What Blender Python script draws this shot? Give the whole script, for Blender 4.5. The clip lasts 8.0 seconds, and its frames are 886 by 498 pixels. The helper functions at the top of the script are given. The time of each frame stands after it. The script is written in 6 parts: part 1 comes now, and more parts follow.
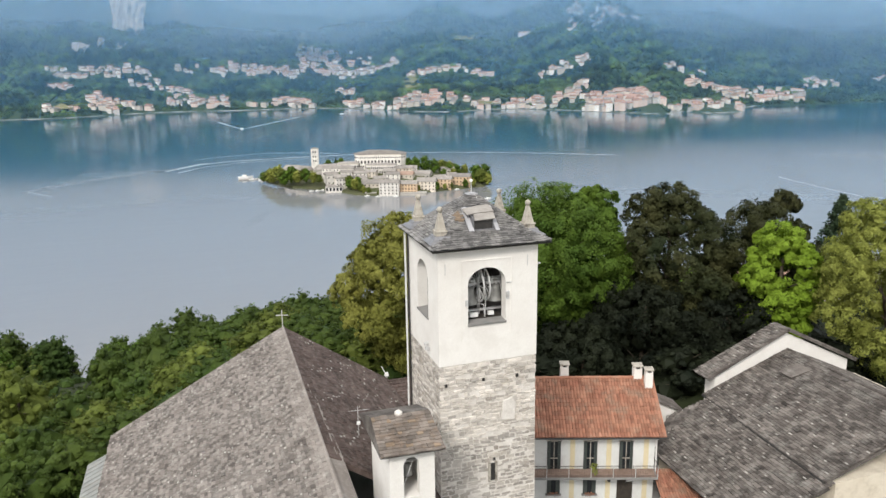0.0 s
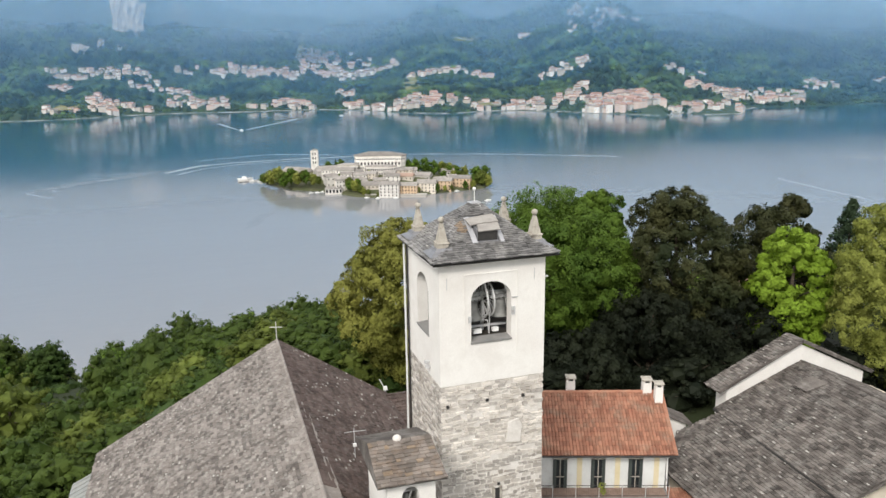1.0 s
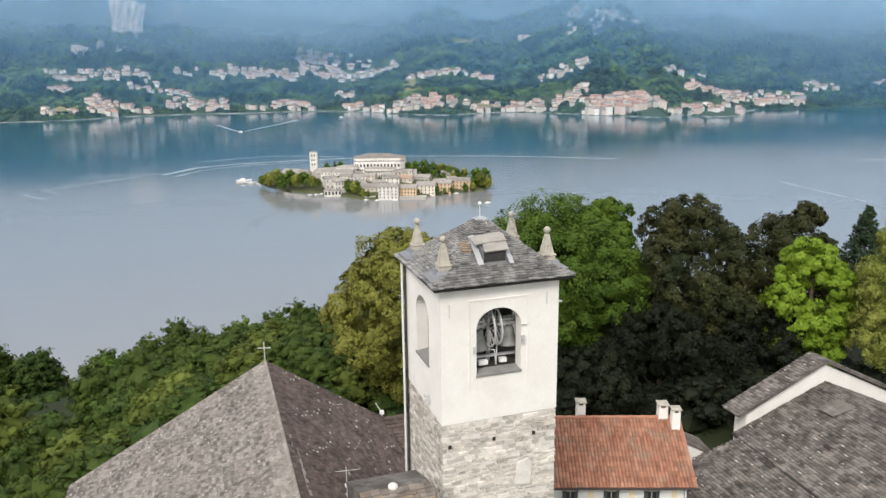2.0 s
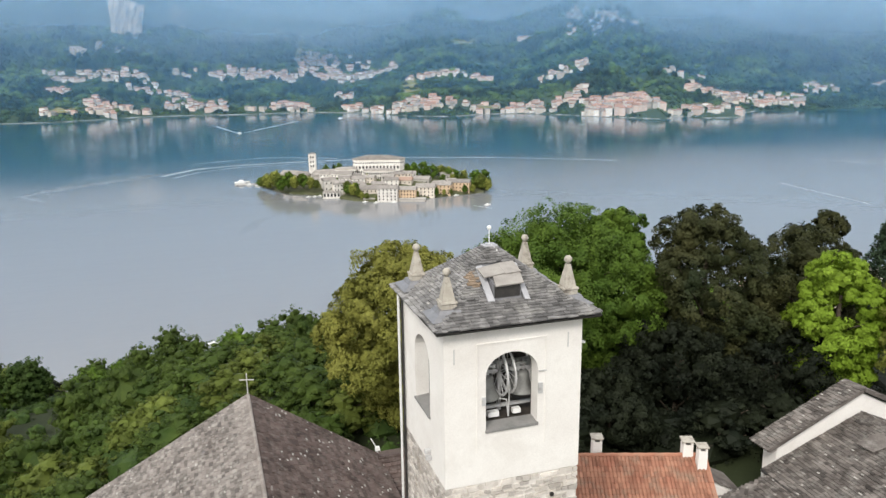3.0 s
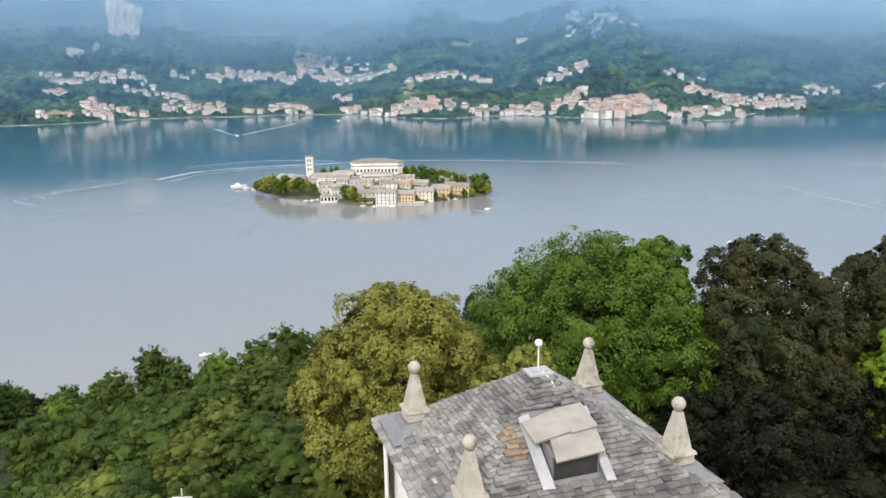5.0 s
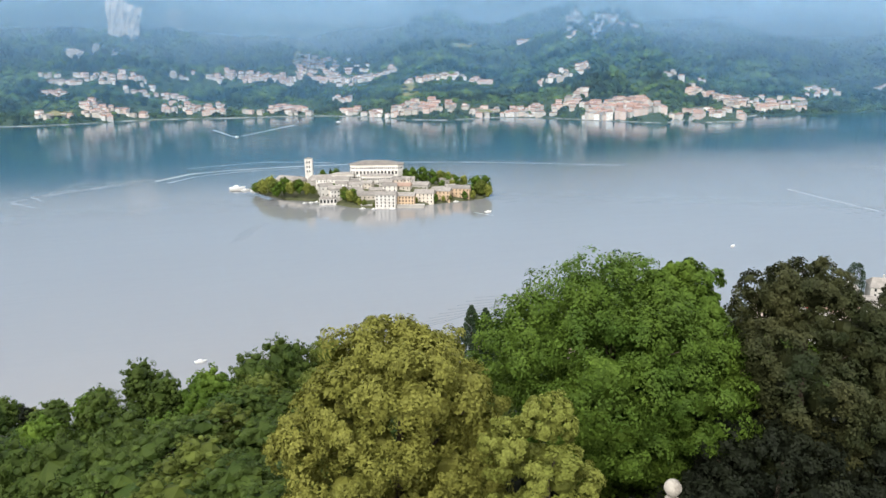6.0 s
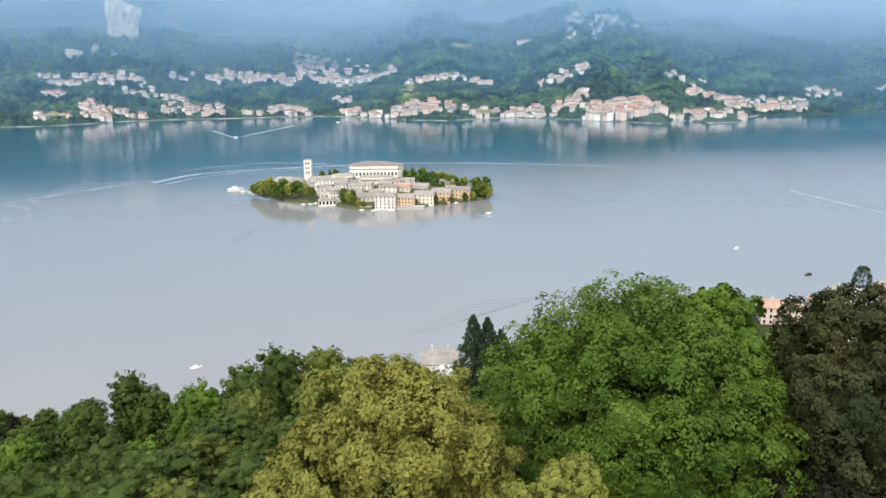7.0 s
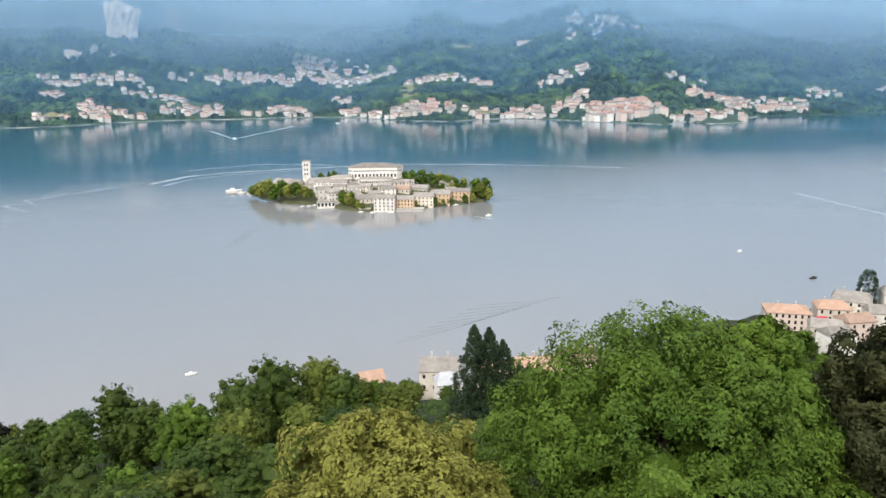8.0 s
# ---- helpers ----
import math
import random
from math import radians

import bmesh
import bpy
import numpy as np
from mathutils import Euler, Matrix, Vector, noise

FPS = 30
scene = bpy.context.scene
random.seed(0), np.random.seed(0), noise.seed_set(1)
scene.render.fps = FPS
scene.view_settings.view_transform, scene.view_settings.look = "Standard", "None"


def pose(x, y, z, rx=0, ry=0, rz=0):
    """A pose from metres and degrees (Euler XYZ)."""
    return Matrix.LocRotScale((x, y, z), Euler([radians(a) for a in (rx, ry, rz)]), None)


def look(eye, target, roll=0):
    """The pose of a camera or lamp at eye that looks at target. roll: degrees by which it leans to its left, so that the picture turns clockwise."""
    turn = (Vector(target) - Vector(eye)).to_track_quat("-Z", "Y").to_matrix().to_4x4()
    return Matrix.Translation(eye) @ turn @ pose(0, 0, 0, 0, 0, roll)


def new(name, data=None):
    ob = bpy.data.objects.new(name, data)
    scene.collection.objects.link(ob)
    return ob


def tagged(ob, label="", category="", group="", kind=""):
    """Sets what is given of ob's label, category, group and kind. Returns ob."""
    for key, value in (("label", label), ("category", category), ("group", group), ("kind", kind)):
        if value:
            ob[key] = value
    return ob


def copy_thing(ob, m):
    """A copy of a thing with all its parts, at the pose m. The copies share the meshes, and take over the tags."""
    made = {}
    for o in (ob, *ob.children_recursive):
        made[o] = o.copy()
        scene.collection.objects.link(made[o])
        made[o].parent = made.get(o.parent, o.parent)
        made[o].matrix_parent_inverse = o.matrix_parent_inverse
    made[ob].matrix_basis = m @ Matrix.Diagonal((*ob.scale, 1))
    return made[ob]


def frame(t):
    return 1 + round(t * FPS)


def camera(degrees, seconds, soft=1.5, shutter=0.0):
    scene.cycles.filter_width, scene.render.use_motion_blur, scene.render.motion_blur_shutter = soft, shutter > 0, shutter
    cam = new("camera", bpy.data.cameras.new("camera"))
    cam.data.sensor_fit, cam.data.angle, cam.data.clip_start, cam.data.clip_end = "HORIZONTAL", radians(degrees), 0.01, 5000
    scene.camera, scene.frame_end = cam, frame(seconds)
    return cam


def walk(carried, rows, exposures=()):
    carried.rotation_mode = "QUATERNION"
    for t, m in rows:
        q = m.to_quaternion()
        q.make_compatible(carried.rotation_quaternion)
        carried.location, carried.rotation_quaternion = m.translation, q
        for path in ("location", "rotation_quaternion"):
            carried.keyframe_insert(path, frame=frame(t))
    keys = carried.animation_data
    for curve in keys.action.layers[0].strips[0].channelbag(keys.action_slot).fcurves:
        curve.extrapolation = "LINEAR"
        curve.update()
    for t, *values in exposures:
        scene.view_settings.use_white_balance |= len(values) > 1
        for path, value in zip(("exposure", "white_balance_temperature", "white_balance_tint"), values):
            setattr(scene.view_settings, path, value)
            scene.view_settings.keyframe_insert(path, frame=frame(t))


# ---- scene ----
cam = camera(61.6, 8.0)
PATH = [
    (0, (-13.008, -35.599, 30.488), (-12.414, -33.75, 30.009), -0.9),
    (0.5, (-12.772, -34.725, 30.474), (-12.177, -32.876, 29.997), -0.9),
    (1, (-12.367, -33.406, 30.463), (-11.773, -31.557, 29.988), -0.9),
    (1.5, (-11.895, -31.798, 30.436), (-11.3, -29.948, 29.963), -0.8),
    (3, (-10.004, -25.316, 30.48), (-9.406, -23.466, 30.012), -0.8),
    (3.5, (-9.268, -22.813, 30.473), (-8.669, -20.963, 30.006), -0.7),
    (4, (-8.442, -19.933, 30.495), (-7.842, -18.083, 30.031), -0.8),
    (4.5, (-7.621, -17.041, 30.514), (-7.02, -15.191, 30.05), -0.8),
    (6, (-4.767, -7.565, 30.589), (-4.165, -5.714, 30.129), -0.7),
    (6.5, (-3.835, -4.536, 30.61), (-3.233, -2.685, 30.15), -0.8),
    (7, (-2.899, -1.541, 30.626), (-2.297, 0.31, 30.167), -0.7),
    (7.5, (-1.972, 1.412, 30.64), (-1.37, 3.263, 30.181), -0.7),
    (8, (-1.047, 4.343, 30.645), (-0.444, 6.194, 30.188), -0.7),
]
walk(cam, [(t, look(eye, target, roll)) for t, eye, target, roll in PATH],
     exposures=[(0.0, -0.12), (3.5, -0.08), (4.5, -0.02), (6.5, 0.15), (7.0, 0.15), (8.0, 0.08)])

# ---- world, sun ----
SUN_AZ, SUN_EL = radians(218), radians(42)      # compass angle from +y towards +x
world = bpy.data.worlds.new("sky")
scene.world = world
world.use_nodes = True
wn = world.node_tree
sky = wn.nodes.new("ShaderNodeTexSky")
sky.sky_type, sky.sun_disc = "NISHITA", False
sky.sun_elevation, sky.sun_rotation = SUN_EL, SUN_AZ
sky.air_density, sky.dust_density, sky.ozone_density = 1.0, 3.0, 1.0
wn.nodes["Background"].inputs[1].default_value = 0.12
veil, cloud = wn.nodes.new("ShaderNodeMix"), wn.nodes.new("ShaderNodeTexNoise")      # high thin cloud over the blue
veil.data_type = "RGBA"
veil.inputs[7].default_value = (11.6, 11.6, 11.7, 1)
cloud.inputs["Scale"].default_value, cloud.inputs["Detail"].default_value = 2.2, 6.0
spread = wn.nodes.new("ShaderNodeMapRange")
spread.inputs[1].default_value, spread.inputs[2].default_value, spread.inputs[3].default_value, spread.inputs[4].default_value = 0.35, 0.65, 0.72, 1.0
wn.links.new(wn.nodes.new("ShaderNodeTexCoord").outputs["Generated"], cloud.inputs["Vector"])
wn.links.new(cloud.outputs["Fac"], spread.inputs[0])
wn.links.new(spread.outputs[0], veil.inputs[0])
wn.links.new(sky.outputs[0], veil.inputs[6])
wn.links.new(veil.outputs[2], wn.nodes["Background"].inputs[0])
sun = new("sun", bpy.data.lights.new("sun", "SUN"))
sun.data.energy, sun.data.angle, sun.data.color = 2.9, radians(14), (1.0, 0.955, 0.89)
sd = Vector((math.sin(SUN_AZ) * math.cos(SUN_EL), math.cos(SUN_AZ) * math.cos(SUN_EL), math.sin(SUN_EL)))
sun.matrix_world = look(sd * 100, (0, 0, 0))

# ---- places: d ahead of the walk's start, l to its right ----
P0 = Vector((-13.0, -35.6, 0))
FW, RT = Vector((0.3057, 0.9521, 0)), Vector((0.9521, -0.3057, 0))
LAKE = -92.0


def at(d, l, z=0.0):
    p = P0 + FW * d + RT * l
    return Vector((p.x, p.y, z))


def dl(x, y):
    q = Vector((x, y, 0)) - P0
    return q.dot(FW), q.dot(RT)


# ---- mesh helpers ----
class Geo:
    """Vertices and faces that become one mesh."""

    def __init__(self):
        self.v, self.f = [], []

    def add(self, verts, faces):
        n = len(self.v)
        self.v.extend(tuple(p) for p in verts)
        self.f.extend(tuple(n + i for i in f) for f in faces)
        return self

    def box(self, c, s, m=None, taper=1.0):
        hx, hy, hz = s[0] / 2, s[1] / 2, s[2] / 2
        pts = [Vector((x * hx * (taper if z > 0 else 1), y * hy * (taper if z > 0 else 1), z * hz)) for z in (-1, 1) for x, y in ((-1, -1), (1, -1), (1, 1), (-1, 1))]
        pts = [(m @ p if m else p) + Vector(c) for p in pts]
        return self.add(pts, [(3, 2, 1, 0), (4, 5, 6, 7), (0, 1, 5, 4), (1, 2, 6, 5), (2, 3, 7, 6), (3, 0, 4, 7)])

    def loft(self, rings, cap=True):
        """Skin between rings of equal length, listed counterclockwise from below to above."""
        n = len(rings[0])
        faces = [(k * n + i, k * n + (i + 1) % n, (k + 1) * n + (i + 1) % n, (k + 1) * n + i) for k in range(len(rings) - 1) for i in range(n)]
        if cap:
            faces += [tuple(range(n))[::-1], tuple((len(rings) - 1) * n + i for i in range(n))]
        return self.add([p for r in rings for p in r], faces)

    def lathe(self, profile, c=(0, 0, 0), n=16):
        return self.loft([[(c[0] + r * math.cos(2 * math.pi * i / n), c[1] + r * math.sin(2 * math.pi * i / n), c[2] + z) for i in range(n)] for r, z in profile])

    def tube(self, pts, r, n=6):
        pts = [Vector(p) for p in pts]
        rings = []
        for i, p in enumerate(pts):
            d = (pts[min(i + 1, len(pts) - 1)] - pts[max(i - 1, 0)]).normalized()
            a = d.orthogonal().normalized()
            b = d.cross(a)
            rr = r[i] if isinstance(r, (list, tuple)) else r
            rings.append([p + a * rr * math.cos(2 * math.pi * k / n) + b * rr * math.sin(2 * math.pi * k / n) for k in range(n)])
        for i in range(1, len(rings)):      # keep the rings untwisted
            best = min(range(n), key=lambda k: (rings[i][k] - rings[i - 1][0]).length)
            rings[i] = rings[i][best:] + rings[i][:best]
        return self.loft(rings)

    def slab(self, top, t):
        """A plate from its top corners (counterclockwise from above), t thick downwards along its normal."""
        top = [Vector(p) for p in top]
        n = (top[1] - top[0]).cross(top[2] - top[1]).normalized()
        return self.loft([[p - n * t for p in top], top])

    def mesh(self, name, mat, smooth=False):
        me = bpy.data.meshes.new(name)
        me.from_pydata(self.v, [], self.f)
        me.materials.append(mat)
        if smooth:
            me.polygons.foreach_set("use_smooth", [True] * len(me.polygons))
        me.update()
        return me


def part(name, geo, mat, parent=None, label="", smooth=False):
    ob = new(name, geo.mesh(name, mat, smooth) if isinstance(geo, Geo) else geo)
    if parent:
        ob.parent = parent
    if label:
        ob["label"] = label
    return ob


def thing(name, label, category, m=None, group="", kind=""):
    ob = new(name)
    ob.empty_display_size = 0.2
    if m:
        ob.matrix_basis = m
    return tagged(ob, label, category, group, kind)


def bevel(ob, w=0.01, seg=2):
    b = ob.modifiers.new("bevel", "BEVEL")
    b.width, b.segments, b.limit_method = w, seg, "ANGLE"
    return ob


# ---- materials ----
def material(name, a, b, rough=0.8, scale=3.0, fine=30.0, bump=0.2, vary=0.0, island=0.0, metal=0.0, stain=None, stain_scale=0.4, stain_amount=0.5, depth=0.02, translucent=0.0):
    """Two base colours mixed by noise at two scales, stains of a third, variation by object or by loose piece, fine relief."""
    m = bpy.data.materials.new(name)
    m.use_nodes = True
    t = m.node_tree
    n, link = t.nodes, t.links.new
    p = n["Principled BSDF"]
    p.inputs["Roughness"].default_value, p.inputs["Metallic"].default_value = rough, metal
    if rough > 0.7:
        p.inputs["Specular IOR Level"].default_value = 0.25
    geo = n.new("ShaderNodeNewGeometry")

    def nz(s, detail=4.0, r=0.6):
        q = n.new("ShaderNodeTexNoise")
        q.inputs["Scale"].default_value, q.inputs["Detail"].default_value, q.inputs["Roughness"].default_value = s, detail, r
        link(geo.outputs["Position"], q.inputs["Vector"])
        return q.outputs["Fac"]

    def mix(fac, x, y):
        q = n.new("ShaderNodeMix")
        q.data_type = "RGBA"
        for s, val in ((0, fac), (6, x), (7, y)):
            if isinstance(val, (tuple, float)):
                q.inputs[s].default_value = (*val, 1) if isinstance(val, tuple) else val
            else:
                link(val, q.inputs[s])
        return q.outputs[2]

    def ramp(fac, lo, hi):
        q = n.new("ShaderNodeMapRange")
        q.inputs[1].default_value, q.inputs[2].default_value = lo, hi
        link(fac, q.inputs[0])
        return q.outputs[0]

    c = mix(ramp(nz(scale), 0.32, 0.68), a, b)
    f2 = nz(fine, 6.0, 0.7)
    grain = n.new("ShaderNodeHueSaturation")
    link(c, grain.inputs["Color"])
    q = n.new("ShaderNodeMapRange")
    q.inputs[3].default_value, q.inputs[4].default_value = 0.78, 1.22
    link(f2, q.inputs[0])
    val = q.outputs[0]
    for amount, src in ((vary, "object"), (island, "island")):
        if amount:
            r = n.new("ShaderNodeObjectInfo").outputs["Random"] if src == "object" else geo.outputs["Random Per Island"]
            q = n.new("ShaderNodeMapRange")
            q.inputs[3].default_value, q.inputs[4].default_value = 1 - amount, 1 + amount
            link(r, q.inputs[0])
            mul = n.new("ShaderNodeMath")
            mul.operation = "MULTIPLY"
            link(val, mul.inputs[0]), link(q.outputs[0], mul.inputs[1])
            val = mul.outputs[0]
    link(val, grain.inputs["Value"])
    c = grain.outputs[0]
    if stain:
        k = n.new("ShaderNodeMath")
        k.operation = "MULTIPLY"
        k.inputs[1].default_value = stain_amount
        link(ramp(nz(stain_scale, 8.0, 0.7), 0.5, 0.66), k.inputs[0])
        c = mix(k.outputs[0], c, stain)
    link(c, p.inputs["Base Color"])
    if bump:
        bp = n.new("ShaderNodeBump")
        bp.inputs["Strength"].default_value, bp.inputs["Distance"].default_value = bump, depth
        link(f2, bp.inputs["Height"])
        link(bp.outputs[0], p.inputs["Normal"])
    if translucent:
        tr = n.new("ShaderNodeBsdfTranslucent")
        link(c, tr.inputs["Color"])
        mx = n.new("ShaderNodeMixShader")
        mx.inputs[0].default_value = translucent
        link(p.outputs[0], mx.inputs[1]), link(tr.outputs[0], mx.inputs[2])
        link(mx.outputs[0], n["Material Output"].inputs[0])
    return m


PLASTER = material("white_plaster", (0.74, 0.71, 0.67), (0.80, 0.78, 0.74), 0.85, 0.6, 25, 0.15, stain=(0.56, 0.52, 0.47), stain_scale=0.9, stain_amount=0.22)
STONE = material("wall_stone", (0.46, 0.425, 0.385), (0.62, 0.58, 0.53), 0.9, 2.0, 22, 0.6, vary=0.3, island=0.3, stain=(0.36, 0.31, 0.25), stain_scale=1.3, stain_amount=0.45)
MORTAR = material("lime_mortar", (0.62, 0.585, 0.54), (0.74, 0.705, 0.66), 0.95, 2.0, 30, 0.6, stain=(0.40, 0.36, 0.31), stain_scale=1.2, stain_amount=0.4)
SLATE = material("roof_slate", (0.085, 0.082, 0.08), (0.18, 0.175, 0.17), 0.7, 2.5, 25, 0.5, vary=0.42, island=0.42, stain=(0.40, 0.39, 0.36), stain_scale=1.3, stain_amount=0.45)
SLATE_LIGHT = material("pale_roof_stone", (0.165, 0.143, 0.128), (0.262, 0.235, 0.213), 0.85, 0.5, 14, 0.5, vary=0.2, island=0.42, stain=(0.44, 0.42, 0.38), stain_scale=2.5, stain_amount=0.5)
TILE = material("terracotta_tile", (0.29, 0.125, 0.08), (0.40, 0.205, 0.135), 0.85, 1.2, 25, 0.3, vary=0.25, island=0.25, stain=(0.25, 0.2, 0.15), stain_scale=1.0, stain_amount=0.55)
SOIL = material("forest_soil", (0.018, 0.024, 0.010), (0.032, 0.042, 0.016), 0.95, 0.08, 2.0, 0.5)
BARK = material("bark", (0.06, 0.045, 0.03), (0.11, 0.09, 0.07), 0.95, 3.0, 18, 0.7)


def leaf_material(name, a, b, island=0.22):
    m = material(name, a, b, 0.7, 0.25, 3.0, 0.0, vary=0.1, island=island, translucent=0.15)
    m.node_tree.nodes["Principled BSDF"].inputs["Specular IOR Level"].default_value = 0.2
    return m


LEAF_OLIVE = leaf_material("olive_leaf", (0.135, 0.142, 0.026), (0.225, 0.225, 0.048))
LEAF_GREEN = leaf_material("green_leaf", (0.046, 0.092, 0.010), (0.105, 0.17, 0.021))
LEAF_DARK = leaf_material("dark_leaf", (0.018, 0.027, 0.009), (0.058, 0.060, 0.021))
# near-black leaves: deep shade behind house and chapel put into the colour
LEAF_SHADE = leaf_material("shade_dark_leaf", (0.006, 0.010, 0.005), (0.017, 0.022, 0.009))
LEAF_LIME = leaf_material("lime_leaf", (0.13, 0.21, 0.014), (0.195, 0.29, 0.03))
LEAF_MID = leaf_material("mid_leaf", (0.031, 0.058, 0.009), (0.072, 0.106, 0.018))
LEAF_PALE = leaf_material("pale_olive_leaf", (0.165, 0.19, 0.035), (0.25, 0.27, 0.06))
LEAF_MOSS = leaf_material("moss_leaf", (0.075, 0.10, 0.017), (0.12, 0.15, 0.028))
LEAF_DEEP = leaf_material("deep_leaf", (0.024, 0.05, 0.010), (0.052, 0.088, 0.016))
NEEDLE = leaf_material("dark_needle", (0.02, 0.04, 0.02), (0.035, 0.055, 0.025))


def water_material():
    m = bpy.data.materials.new("lake_water")
    m.use_nodes = True
    n, link = m.node_tree.nodes, m.node_tree.links.new
    p = n["Principled BSDF"]
    p.inputs["Base Color"].default_value = (0.15, 0.17, 0.185, 1)
    p.inputs["Roughness"].default_value, p.inputs["IOR"].default_value = 0.1, 1.42
    geo = n.new("ShaderNodeNewGeometry")
    last = None
    for s, dist, stretch in ((0.35, 0.06, (1, 1, 1)), (0.05, 0.7, (0.6, 1.4, 1)), (0.14, 0.26, (0.5, 1.8, 1)), (0.006, 0.9, (0.5, 1.6, 1))):
        mp = n.new("ShaderNodeMapping")
        mp.inputs["Scale"].default_value = stretch
        mp.inputs["Rotation"].default_value = (0, 0, -0.31)
        link(geo.outputs["Position"], mp.inputs[0])
        q = n.new("ShaderNodeTexNoise")
        q.inputs["Scale"].default_value, q.inputs["Detail"].default_value = s, 3.0
        link(mp.outputs[0], q.inputs["Vector"])
        b = n.new("ShaderNodeBump")
        b.inputs["Strength"].default_value, b.inputs["Distance"].default_value = 0.16, dist
        link(q.outputs["Fac"], b.inputs["Height"])
        if last:
            link(last, b.inputs["Normal"])
        last = b.outputs[0]
    link(last, p.inputs["Normal"])
    # reflections put into the colour: pale sky near the hill, dark-blue mountains beyond
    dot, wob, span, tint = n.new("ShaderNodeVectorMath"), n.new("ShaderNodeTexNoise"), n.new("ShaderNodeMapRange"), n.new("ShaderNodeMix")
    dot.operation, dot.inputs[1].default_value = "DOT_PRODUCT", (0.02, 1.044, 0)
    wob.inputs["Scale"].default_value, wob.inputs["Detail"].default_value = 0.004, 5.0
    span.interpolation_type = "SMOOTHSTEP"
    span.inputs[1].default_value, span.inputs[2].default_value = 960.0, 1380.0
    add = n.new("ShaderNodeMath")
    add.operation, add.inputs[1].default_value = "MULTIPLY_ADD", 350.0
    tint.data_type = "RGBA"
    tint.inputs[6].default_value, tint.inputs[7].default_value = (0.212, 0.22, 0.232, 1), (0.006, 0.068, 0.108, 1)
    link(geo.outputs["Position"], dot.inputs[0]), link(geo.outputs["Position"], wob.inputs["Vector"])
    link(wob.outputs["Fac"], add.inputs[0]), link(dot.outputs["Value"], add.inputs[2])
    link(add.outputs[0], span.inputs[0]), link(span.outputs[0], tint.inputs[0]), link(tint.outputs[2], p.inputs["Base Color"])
    return m


WATER = water_material()


def haze_sheet_material(name, density, colour):
    """Mist and distance haze put into a sheet's colour: mostly clear, the rest scatters light, denser in drifting
    patches and with height.
    """
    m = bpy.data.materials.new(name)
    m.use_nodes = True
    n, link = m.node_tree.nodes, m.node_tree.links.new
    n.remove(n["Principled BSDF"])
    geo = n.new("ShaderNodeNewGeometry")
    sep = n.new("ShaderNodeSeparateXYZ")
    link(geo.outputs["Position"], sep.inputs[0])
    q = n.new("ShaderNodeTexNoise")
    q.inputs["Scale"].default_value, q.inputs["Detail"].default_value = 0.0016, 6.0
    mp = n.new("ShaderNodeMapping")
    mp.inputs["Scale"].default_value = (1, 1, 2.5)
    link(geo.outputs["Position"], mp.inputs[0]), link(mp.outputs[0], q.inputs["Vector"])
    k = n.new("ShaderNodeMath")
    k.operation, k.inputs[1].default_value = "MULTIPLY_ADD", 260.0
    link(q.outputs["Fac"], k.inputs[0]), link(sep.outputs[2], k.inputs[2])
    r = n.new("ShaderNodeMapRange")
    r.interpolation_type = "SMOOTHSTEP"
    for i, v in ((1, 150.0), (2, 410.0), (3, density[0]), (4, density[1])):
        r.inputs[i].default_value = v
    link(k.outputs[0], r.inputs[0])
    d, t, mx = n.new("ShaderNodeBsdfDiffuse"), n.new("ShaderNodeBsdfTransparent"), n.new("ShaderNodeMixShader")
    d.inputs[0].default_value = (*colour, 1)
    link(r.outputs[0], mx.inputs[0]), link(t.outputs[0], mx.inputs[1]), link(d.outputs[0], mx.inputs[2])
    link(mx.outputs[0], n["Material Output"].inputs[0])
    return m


# ---- ground, lake, far hills ----
def hnoise(x, y, s, seed=0.0):
    return noise.noise(Vector((x / s, y / s, seed)))


SHORE_L = [-2600, -1122, -1033, -964, -896, -749, -597, -409, -229, -86, 36, 116, 229, 317, 397, 477, 550, 600, 652, 742, 800, 889, 1015, 1290, 2600]
SHORE_D = [1700, 1994, 2020, 2096, 2200, 2270, 2279, 2350, 2285, 2091, 2041, 2126, 2150, 2057, 1967, 1883, 1806, 1960, 1828, 1852, 2000, 2118, 2118, 2205, 2500]


def far_shore(l):
    """Distance ahead at which the far shore lies, by the place across."""
    return float(np.interp(l, SHORE_L, SHORE_D))


def near_ground(d, l):
    """Height of the wooded hill with the churches, which falls to the lake."""
    s = d + 0.2 * max(0.0, -l - 12) - 0.27 * max(0.0, l - 30)
    h = -0.36 * max(0.0, s - 80) - 0.00018 * max(0.0, s - 80) ** 2
    cap = 14 - 10 * min(1.0, max(0.0, (d - 90) / 60))
    h -= min(cap, 0.8 * max(0.0, -l - 24))
    h -= min(9.0, 0.13 * max(0.0, l - 70))
    h += hnoise(d, l, 40.0) * min(3.0, max(0.0, (s - 66) / 12)) * (0.3 if l > 95 and d > 270 else 1.0)
    low = 7 * min(1.0, max(0.0, (l - 92) / 20)) * min(1.0, max(0.0, (d - 268) / 25))      # level shore below the hill
    h = max(h - low, min(h, -90.6))
    if l > 110 and d > 320:
        return max(h, -91.2 if d < 350 + 0.35 * l else LAKE - 6)      # level quay of the town
    return max(h, LAKE - 6)


